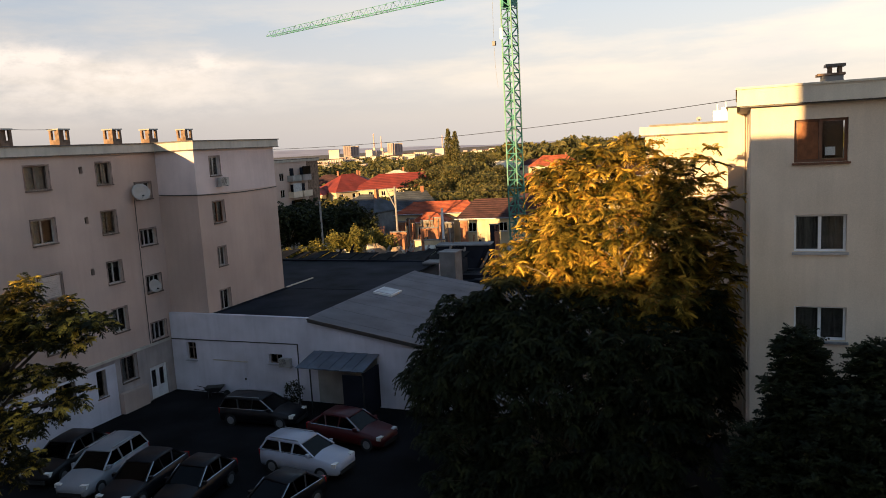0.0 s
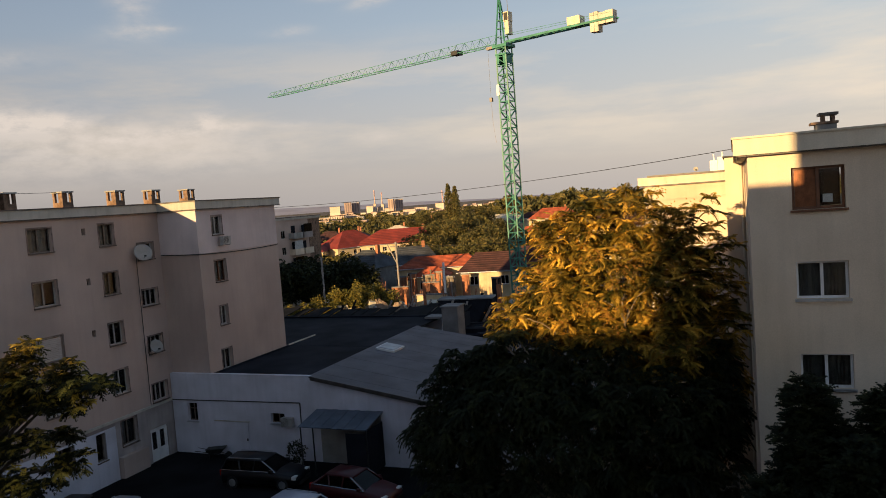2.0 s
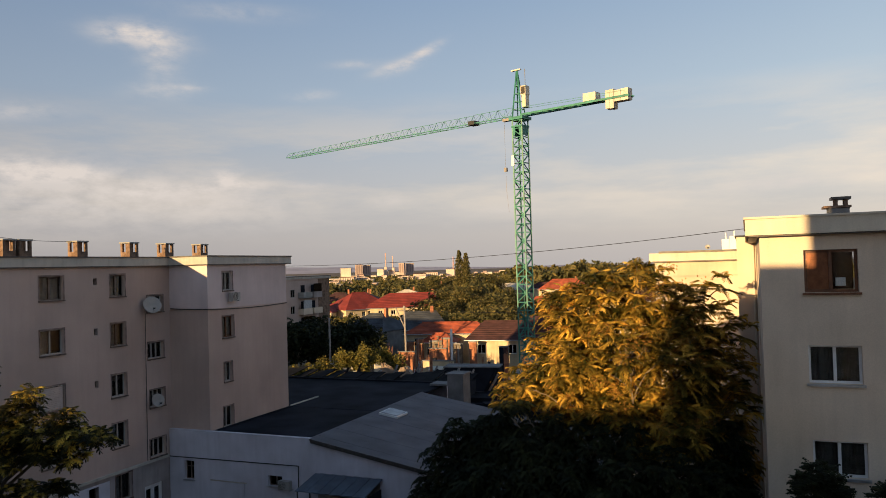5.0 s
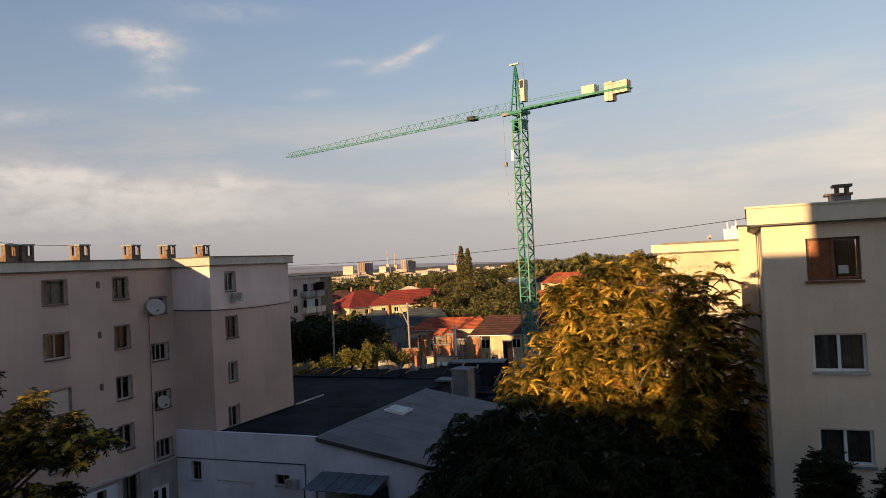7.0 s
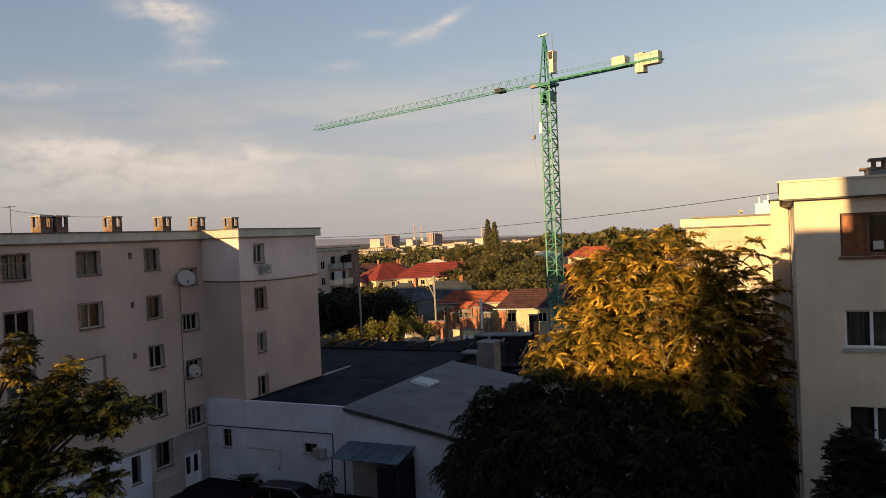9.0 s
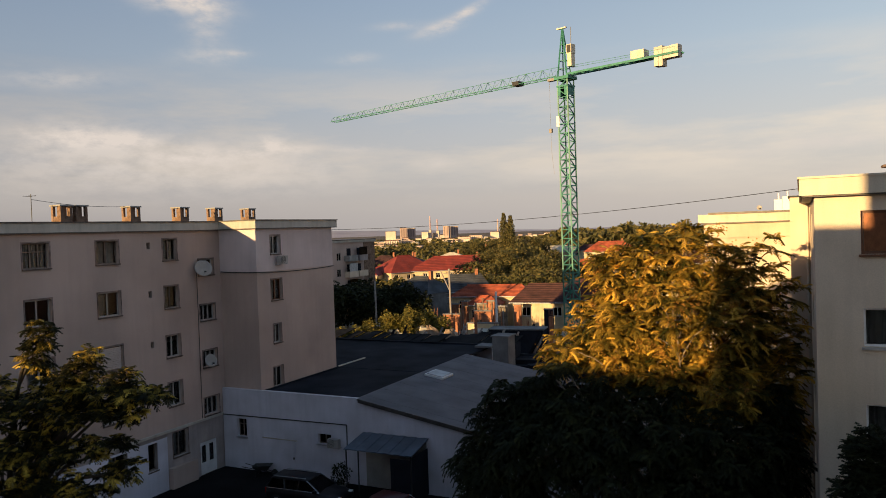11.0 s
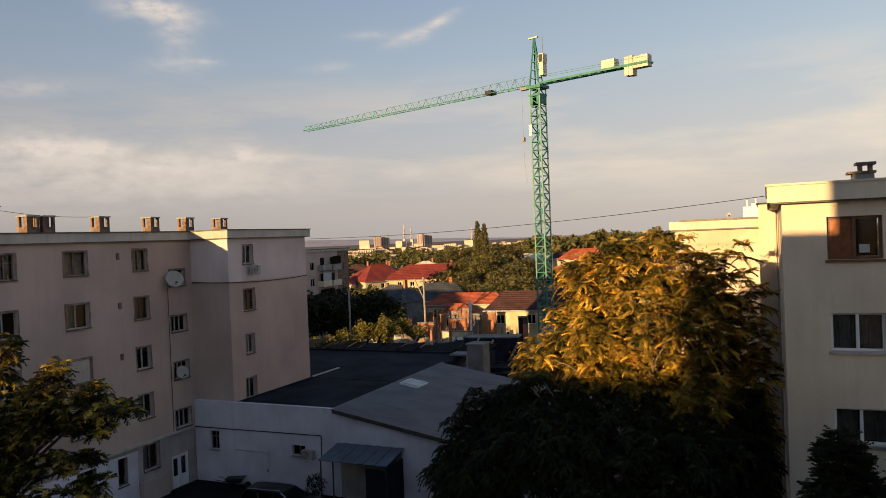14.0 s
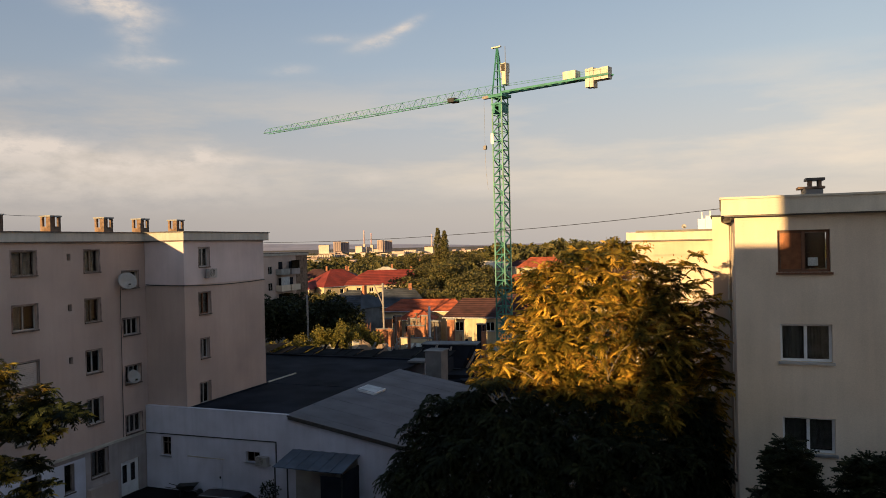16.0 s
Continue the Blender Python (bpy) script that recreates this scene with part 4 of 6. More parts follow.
for k in range(7):
    bm = bmesh.new()
    a0, a1 = 0.8 + (JL - 0.8) * k / 7, 0.8 + (JL - 0.8) * (k + 1) / 7
    hh = 1.15 - 0.07 * k
    lattice(bm, lambda s, a, b: jdir * (a0 + s) + jperp * a + Vector((0, 0, J0 + b)), a1 - a0, 1.1, hh, 1.2, 0.021, True)
    bar(bm, jdir * a0 + Vector((0, 0, J0)) + jperp * 0.55, jdir * a1 + Vector((0, 0, J0)) + jperp * 0.55, 0.06)
    bar(bm, jdir * a0 + Vector((0, 0, J0)) - jperp * 0.55, jdir * a1 + Vector((0, 0, J0)) - jperp * 0.55, 0.06)
    part("jib_section", bm, M["green_steel"], crane)
bm = bmesh.new()
for b in (-0.5, 0.5):
    bar(bm, -jdir * 0.5 + jperp * b + Vector((0, 0, J0)), -jdir * 14.6 + jperp * b + Vector((0, 0, J0)), 0.17)
for k in range(12):
    bar(bm, -jdir * (1 + k * 1.15) + jperp * 0.5 + Vector((0, 0, J0)), -jdir * (2.1 + k * 1.15) - jperp * 0.5 + Vector((0, 0, J0)), 0.06)
part("counter_jib", bm, M["green_steel"], crane)
bm = bmesh.new()
for b in (-0.5, 0.5):
    bar(bm, -jdir * 0.7 + jperp * b + Vector((0, 0, J0 + 0.9)), -jdir * 14.2 + jperp * b + Vector((0, 0, J0 + 0.6)), 0.025)
part("handrail", bm, M["green_steel"], crane)
for a, b, z0, z1 in ((11.75, 12.25, -1.1, 0.95), (12.28, 12.75, -1.15, 1.0), (12.78, 13.6, -0.45, 0.8), (13.63, 14.5, -0.45, 0.85)):
    bm = bmesh.new()
    box(bm, -b, -a, -0.5, 0.5, J0 + z0, J0 + z1, jm)
    part("counterweight", bm, M["concrete_pale"], crane, "cream concrete block")
bm = bmesh.new()
box(bm, -10.6, -9.0, -0.6, 0.6, J0 + 0.15, J0 + 1.05, jm)
part("winch_cabinet", bm, M["cream_steel"], crane)
# tower head with ties
PZ = 37.8
apex = Vector((0, 0, PZ)) + jdir * 0.3
bm = bmesh.new()
feet = [jdir * a + jperp * b + Vector((0, 0, CZ + 0.35)) for a, b in ((0.7, 0.6), (0.7, -0.6), (-0.5, 0.5), (-0.5, -0.5))]
for p in feet:
    bar(bm, p, apex + (p - feet[0]) * 0.06, 0.1)
for k in range(1, 6):
    q = [p.lerp(apex, k / 6) for p in feet]
    for i, j in ((0, 1), (1, 3), (3, 2), (2, 0)):
        bar(bm, q[i], q[j], 0.05)
part("tower_head", bm, M["green_steel"], crane)
bm = bmesh.new()
box(bm, -0.3, 1.0, -0.15, 0.15, PZ - 0.05, PZ + 0.1, jm)
part("head_sheave", bm, M["cream_steel"], crane)
bm = bmesh.new()
for k in range(3):
    bar(bm, -jdir * (0.9 + 0.0 * k) + Vector((0, 0, J0 + 2.6 + k)), -jdir * (0.9 + 0.0 * k) + Vector((0, 0, J0 + 3.6 + k)), 0.04)
part("aerial_pole", bm, M["dark_steel"], crane)
bm = bmesh.new()
box(bm, -1.15, -0.6, -0.4, 0.4, J0 + 0.9, J0 + 2.4, jm)
box(bm, -1.2, -0.5, -0.45, 0.45, J0 + 2.4, J0 + 3.5, jm)
cab = part("cab", bm, M["cream_steel"], crane, "cream operator cab")
bm = bmesh.new()
box(bm, -1.12, -0.6, 0.46, 0.48, J0 + 2.5, J0 + 3.4, jm)
part("pane", bm, M["inside"], cab, "dark cab window")
bm = bmesh.new()
box(bm, 6.6, 7.6, -0.6, 0.6, J0 - 0.15, J0 + 0.35, jm)
part("trolley", bm, M["dark_steel"], crane)
bm = bmesh.new()
box(bm, 1.2, 2.4, -0.3, 0.3, J0 - 0.4, J0 - 0.1, jm)
part("winch_platform", bm, M["wood_pole"], crane)
bm = bmesh.new()
hk = jdir * 2.2 + jperp * 0.2
bar(bm, hk + Vector((0, 0, J0)), hk + Vector((0, 0, 26)), 0.016)
part("cable", bm, M["dark_steel"], crane)
bm = bmesh.new()
box(bm, 2.0, 2.35, 0.05, 0.35, 25.5, 26.0, jm)
bar(bm, hk + Vector((0, 0, 25.4)), hk + Vector((0.05, 0, 23.0)), 0.02)
bar(bm, hk + Vector((0.05, 0, 23.0)), hk + Vector((0.3, 0, 20.5)), 0.016)
part("hook_block", bm, M["wood_pole"], crane)
bm = bmesh.new()
box(bm, 0.48, 0.9, 0.78, 0.84, 26.0, 27.3, jm)
part("sign_plate", bm, M["white_frame"], crane, "white sign plate on the mast")


# ---- plants ----
class Leaves:
    """Faces of many leaves, gathered into one mesh."""

    def __init__(self):
        self.v, self.f = [], []

    def vert(self, p):
        self.v.append((p.x, p.y, p.z))
        return len(self.v) - 1

    def blade(self, p, side, out, ln, wd):
        """One loose leaf, folded a little along its rib."""
        mid = p + out * (ln * 0.45)
        a, b, c, d = self.vert(p), self.vert(mid + side * wd), self.vert(p + out * ln), self.vert(mid - side * wd)
        self.f += [(a, b, c), (a, c, d)]

    def frond(self, base, out, droop, length, rng, pairs, wd, ln):
        """A feathered leaf: a bending stalk with paired leaflets that hang from it."""
        out = out.normalized()
        side = out.cross(Vector((0, 0, 1)))
        side = side.normalized() if side.length > 1e-3 else Vector((1, 0, 0))
        low = None
        for k in range(pairs + 1):
            t = k / pairs
            p = base + out * (length * t * (1 - 0.22 * droop * t)) + Vector((0, 0, -droop * length * t * t * 0.8))
            a, b = self.vert(p - side * 0.007), self.vert(p + side * 0.007)
            if low:
                self.f.append((low[0], low[1], b, a))
            low = (a, b)
            if not k:
                continue
            l_ = ln * (1.05 - 0.5 * abs(t - 0.45)) * rng.uniform(0.8, 1.15)
            hang = rng.uniform(0.25, 0.75)
            ax = out * (1 - 0.25 * droop * t) + Vector((0, 0, -droop * t))
            for sg, root in ((-1, a), (1, b)):
                dr = (side * (sg * (1.0 - 0.3 * t)) + ax * 0.45 + Vector((0, 0, -hang))).normalized()
                m = p + dr * (l_ * 0.4)
                w_ = ax * wd
                i, j, n = self.vert(m + w_), self.vert(p + dr * l_), self.vert(m - w_)
                self.f.append((root, i, j, n))

    def make(self, name, material, parent, label=""):
        me = bpy.data.meshes.new(name)
        me.from_pydata(self.v, [], self.f)
        me.materials.append(material)
        ob = new(name, me)
        ob.parent = parent
        return tagged(ob, label)


def leaf_part(name, quads, material, parent, label=""):
    lv = Leaves()
    for q in quads:
        n = len(lv.v)
        lv.v += [tuple(v) for v in q]
        lv.f.append((n, n + 1, n + 2, n + 3))
    return lv.make(name, material, parent, label)


def limb(bm, a, b, r0, r1, rng, n=5, wob=0.2):
    """A bough that wavers and rises from a to b."""
    a, b = Vector(a), Vector(b)
    prev = a
    for k in range(1, n + 1):
        t = k / n
        p = a.lerp(b, t) + Vector((0, 0, 0.12 * (b - a).length * math.sin(math.pi * t)))
        if k < n:
            p += Vector((rng.uniform(-wob, wob), rng.uniform(-wob, wob), rng.uniform(-wob, wob) * 0.5))
        bar(bm, prev, p, r0 + (r1 - r0) * (k - 1) / n, 6, r0 + (r1 - r0) * t)
        prev = p


def feather_tree(name, loc, lobes, fork, r0, seed, leaf, label, gap=0.5, whorl=8, flen=0.7, pairs=8, wd=0.02, ln=0.15, seeds=0.0, bark="bark_pale", droop=(0.5, 1.1)):
    """Tree of feathered leaves in stars at the twig ends; lobes are (x, y, z, rx, rz, most stars) round its foot."""
    rng = random.Random(seed)
    t = thing(name, loc, 0, label, "tree")
    lv, sq, hubs = Leaves(), Leaves(), []
    bm = bmesh.new()
    bar(bm, (0, 0, 0), Vector(fork) * 0.55 + Vector((0, 0, 0.2)), r0, 10, r0 * 0.8)
    bar(bm, Vector(fork) * 0.55 + Vector((0, 0, 0.2)), fork, r0 * 0.8, 10, r0 * 0.62)
    for lx, ly, lz, rx, rz, most in lobes:
        c = Vector((lx, ly, lz))
        root = Vector((lx * 0.85, ly * 0.8, lz - 0.8 * rz))
        limb(bm, fork, root, r0 * 0.4, r0 * 0.18, rng)
        mine, tries = 0, 0
        while mine < most and tries < most * 14:
            tries += 1
            d = Vector((rng.gauss(0, 1), rng.gauss(0, 1), rng.gauss(0.3, 0.8))).normalized()
            rad = 0.4 + 0.6 * rng.random() ** 0.7
            p = c + Vector((d.x * rx * rad, d.y * rx * rad, d.z * rz * rad))
            if p.z < 0.5 or any((p - h).length_squared < gap * gap for h in hubs):
                continue
            hubs.append(p)
            mine += 1
            if mine % 3 == 0:
                limb(bm, root.lerp(p, 0.3), p, r0 * 0.08, 0.008, rng, 3, 0.08)
            n = whorl + rng.randint(-2, 2)
            ph, big = rng.random() * 6.28, rng.uniform(0.75, 1.2)
            for i in range(n):
                a = ph + 6.28 * i / n + rng.uniform(-0.35, 0.35)
                o = Vector((math.cos(a), math.sin(a), rng.uniform(0.0, 0.8))) + d * 0.4
                lv.frond(p, o, rng.uniform(*droop), flen * big * rng.uniform(0.75, 1.2), rng, pairs, wd, ln)
            if rng.random() < seeds:
                q0 = p + d * 0.22
                for i in range(34):
                    e = Vector((rng.gauss(0, 0.13), rng.gauss(0, 0.13), rng.gauss(0.0, 0.12)))
                    u = Vector((rng.gauss(0, 1), rng.gauss(0, 1), rng.gauss(0, 1))).normalized()
                    w = u.orthogonal().normalized()
                    sq.blade(q0 + e, w, u, 0.09, 0.03)
    part("trunk", bm, M[bark], t, smooth=True)
    lv.make("crown", M[leaf], t)
    if sq.v:
        tagged(sq.make("winged_seed", M["leaf_seed"], t, "orange-brown winged seeds"), kind="stuff")
    return t


# great tree before the right block
TX, TY = -7.2, 29.3
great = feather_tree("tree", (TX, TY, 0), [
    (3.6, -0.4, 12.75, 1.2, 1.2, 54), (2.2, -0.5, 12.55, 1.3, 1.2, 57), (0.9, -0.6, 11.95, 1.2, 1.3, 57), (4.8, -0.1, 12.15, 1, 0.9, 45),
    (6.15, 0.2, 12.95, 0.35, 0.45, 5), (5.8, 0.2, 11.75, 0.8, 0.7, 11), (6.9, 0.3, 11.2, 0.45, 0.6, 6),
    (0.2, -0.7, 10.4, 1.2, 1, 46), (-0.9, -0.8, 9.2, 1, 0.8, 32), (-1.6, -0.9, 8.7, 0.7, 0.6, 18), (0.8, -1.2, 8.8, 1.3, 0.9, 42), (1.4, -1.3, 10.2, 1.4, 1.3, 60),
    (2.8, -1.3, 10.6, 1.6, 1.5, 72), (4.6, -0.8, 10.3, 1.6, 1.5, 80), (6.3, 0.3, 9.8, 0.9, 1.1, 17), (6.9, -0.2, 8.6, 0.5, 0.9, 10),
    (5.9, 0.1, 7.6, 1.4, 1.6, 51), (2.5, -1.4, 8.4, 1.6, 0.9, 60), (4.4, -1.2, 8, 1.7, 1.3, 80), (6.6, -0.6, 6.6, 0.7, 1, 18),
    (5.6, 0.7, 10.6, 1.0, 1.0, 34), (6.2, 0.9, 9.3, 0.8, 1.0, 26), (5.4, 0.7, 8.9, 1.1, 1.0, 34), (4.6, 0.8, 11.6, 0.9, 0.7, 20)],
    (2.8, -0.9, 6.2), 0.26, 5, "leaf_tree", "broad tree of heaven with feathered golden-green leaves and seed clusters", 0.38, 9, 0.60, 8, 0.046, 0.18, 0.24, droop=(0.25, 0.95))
# pale bare boughs at the front of its crown
rb = random.Random(31)
for a_, b_, r_, r1_ in (((2.9, -1.4, 6.4), (3.3, -2.3, 8.9), 0.075, 0.055), ((3.3, -2.3, 8.9), (3.1, -2.6, 11.2), 0.05, 0.025), ((3.3, -2.3, 9.0), (4.2, -2.6, 10.4), 0.036, 0.018), ((3.3, -2.3, 9.2), (2.5, -2.5, 10.0), 0.034, 0.016),
                        ((3.25, -2.4, 9.8), (3.8, -2.6, 10.9), 0.026, 0.012), ((3.2, -2.4, 10.1), (2.6, -2.6, 11.2), 0.028, 0.012), ((2.0, -1.4, 7.4), (0.7, -2.3, 8.7), 0.045, 0.035), ((0.7, -2.3, 8.7), (-0.6, -2.1, 9.2), 0.034, 0.014)):
    bm = bmesh.new()
    limb(bm, a_, b_, r_ * 0.75, r1_ * 0.75, rb, 5, 0.05)
    part("bough", bm, M["bark_pale"], great, smooth=True)
# added trees below it, standing in for its shaded lower crown
rg = random.Random(19)
sprays = [(x + 0.6 + rg.uniform(-0.3, 0.3), 0.8, z + rg.uniform(-0.3, 0.4), rg.uniform(0.25, 0.5), rg.uniform(0.2, 0.4), 9) for x, z in (
    (-6.5, 4.9), (-6.9, 4.3), (-6.3, 3.4), (-6.0, 5.7), (-5.7, 6.9), (-5.2, 7.1), (-4.6, 7.6), (-3.9, 7.9), (-3.2, 8.2), (-2.6, 8.5), (-1.9, 8.3), (-1.1, 8.2), (-0.2, 7.9), (-6.2, 2.6), (-5.9, 1.8), (0.8, 8.0), (1.8, 7.9))]
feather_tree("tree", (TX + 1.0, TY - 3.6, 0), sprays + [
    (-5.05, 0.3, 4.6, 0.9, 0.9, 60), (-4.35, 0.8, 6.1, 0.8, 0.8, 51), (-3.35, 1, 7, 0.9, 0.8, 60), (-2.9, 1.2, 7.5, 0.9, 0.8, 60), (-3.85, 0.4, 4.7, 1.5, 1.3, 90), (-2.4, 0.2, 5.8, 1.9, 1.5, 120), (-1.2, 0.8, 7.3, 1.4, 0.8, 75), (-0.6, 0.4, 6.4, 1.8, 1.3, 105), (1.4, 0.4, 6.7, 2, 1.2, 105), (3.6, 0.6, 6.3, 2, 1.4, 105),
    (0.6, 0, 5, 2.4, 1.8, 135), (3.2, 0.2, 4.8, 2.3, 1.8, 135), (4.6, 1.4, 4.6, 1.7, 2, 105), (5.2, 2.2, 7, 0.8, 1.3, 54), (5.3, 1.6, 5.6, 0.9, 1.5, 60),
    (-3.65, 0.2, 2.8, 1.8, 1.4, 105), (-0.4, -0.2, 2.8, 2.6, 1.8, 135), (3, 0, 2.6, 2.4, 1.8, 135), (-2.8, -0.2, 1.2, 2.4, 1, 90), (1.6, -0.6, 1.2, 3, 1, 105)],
    (0.0, 0.2, 2.4), 0.16, 6, "leaf_shaded", "dense added trees under the golden tree, shade in their leaf colour", 0.27, 8, 0.5, 5, 0.062, 0.18, bark="bark")
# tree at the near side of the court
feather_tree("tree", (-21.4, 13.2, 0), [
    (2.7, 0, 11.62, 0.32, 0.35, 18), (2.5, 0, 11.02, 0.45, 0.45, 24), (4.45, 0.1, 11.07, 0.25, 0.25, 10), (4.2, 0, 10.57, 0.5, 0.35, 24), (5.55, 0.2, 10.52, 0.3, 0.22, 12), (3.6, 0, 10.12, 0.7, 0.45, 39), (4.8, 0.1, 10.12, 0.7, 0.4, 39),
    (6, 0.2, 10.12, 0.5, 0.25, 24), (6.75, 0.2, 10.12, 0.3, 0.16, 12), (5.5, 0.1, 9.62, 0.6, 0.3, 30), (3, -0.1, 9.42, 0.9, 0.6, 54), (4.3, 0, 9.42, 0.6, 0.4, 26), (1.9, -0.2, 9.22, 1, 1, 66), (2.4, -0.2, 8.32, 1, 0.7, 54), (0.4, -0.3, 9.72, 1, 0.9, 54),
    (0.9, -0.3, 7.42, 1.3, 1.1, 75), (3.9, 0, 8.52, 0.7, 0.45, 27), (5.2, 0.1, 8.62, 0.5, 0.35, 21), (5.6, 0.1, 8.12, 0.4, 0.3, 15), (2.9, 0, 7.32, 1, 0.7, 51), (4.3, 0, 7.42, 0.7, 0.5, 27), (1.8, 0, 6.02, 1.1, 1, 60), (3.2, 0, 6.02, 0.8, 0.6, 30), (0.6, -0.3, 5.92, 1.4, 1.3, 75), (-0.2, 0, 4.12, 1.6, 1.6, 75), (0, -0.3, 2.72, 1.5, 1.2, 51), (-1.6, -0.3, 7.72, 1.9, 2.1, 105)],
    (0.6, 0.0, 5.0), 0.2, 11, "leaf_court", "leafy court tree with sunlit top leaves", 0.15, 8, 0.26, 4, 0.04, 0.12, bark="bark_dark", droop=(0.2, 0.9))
# shrubs at the foot of the right block, shade put into their leaf colour
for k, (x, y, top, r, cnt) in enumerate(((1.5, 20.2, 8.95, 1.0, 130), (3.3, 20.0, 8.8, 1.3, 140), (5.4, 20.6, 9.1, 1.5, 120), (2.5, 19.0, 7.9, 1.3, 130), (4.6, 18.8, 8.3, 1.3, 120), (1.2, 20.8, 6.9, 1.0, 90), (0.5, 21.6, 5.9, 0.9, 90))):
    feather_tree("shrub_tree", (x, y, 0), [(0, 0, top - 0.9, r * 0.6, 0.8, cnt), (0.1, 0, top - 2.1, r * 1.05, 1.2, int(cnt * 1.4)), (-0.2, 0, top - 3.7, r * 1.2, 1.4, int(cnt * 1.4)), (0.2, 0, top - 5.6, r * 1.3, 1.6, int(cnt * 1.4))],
                 (0, 0, 2.4), 0.1, 20 + k, "leaf_shaded", "bushy tree before the cream block, shade put into its leaves", 0.16, 9, 0.27, 5, 0.03, 0.095, bark="bark_dark", droop=(0.0, 0.5))


def clump_tree(bm_quads, loc, h, r, n, s, rng, tall=0.6):
    """Far crown: many small leaf clumps with an uneven outline."""
    lob = [(rng.uniform(-0.5, 0.5) * r, rng.uniform(-0.5, 0.5) * r, h * rng.uniform(0.45, 0.8), r * rng.uniform(0.45, 0.75), h * rng.uniform(0.18, 0.3) * tall / 0.6) for _ in range(6)]
    for k in range(n):
        lx, ly, lz, rx, rz = lob[k % 6]
        d = Vector((rng.gauss(0, 1), rng.gauss(0, 1), rng.gauss(0.2, 1))).normalized() * (0.7 + 0.4 * rng.random())
        p = Vector(loc) + Vector((lx + d.x * rx, ly + d.y * rx, max(0.3, lz + d.z * rz)))
        u = Vector((rng.gauss(0, 1), rng.gauss(0, 1), rng.gauss(0, 0.6))).normalized() * s * rng.uniform(0.6, 1.3)
        v = Vector((rng.gauss(0, 1), rng.gauss(0, 1), rng.gauss(0, 1))).normalized() * s * rng.uniform(0.5, 1.1)
        bm_quads.append((p - u, p + v, p + u, p - v))


def far_tree(name, loc, h, r, n, s, seed, leaf="leaf_far", label="green broad-leaved tree among the houses", group="", tall=0.6):
    rng = random.Random(seed)
    t = thing(name, loc, 0, label, "tree", group)
    q = []
    clump_tree(q, (0, 0, 0), h, r, n, s, rng, tall)
    leaf_part("crown", q, M[leaf], t)
    bm = bmesh.new()
    bar(bm, (0, 0, 0), (0, 0, h * 0.6), 0.03 * h, 7, 0.012 * h)
    for k in range(4):
        a = rng.random() * 6.28
        bar(bm, (0, 0, h * 0.3), (math.cos(a) * r * 0.5, math.sin(a) * r * 0.5, h * 0.65), 0.014 * h, 5, 0.005 * h)
    part("trunk", bm, M["bark"], t)
    return t


def at(azd, d, z=0.0):
    """A place by bearing (degrees right of +y) and distance from the eye."""
    a = radians(azd)
    return (d * math.sin(a), d * math.cos(a), z)


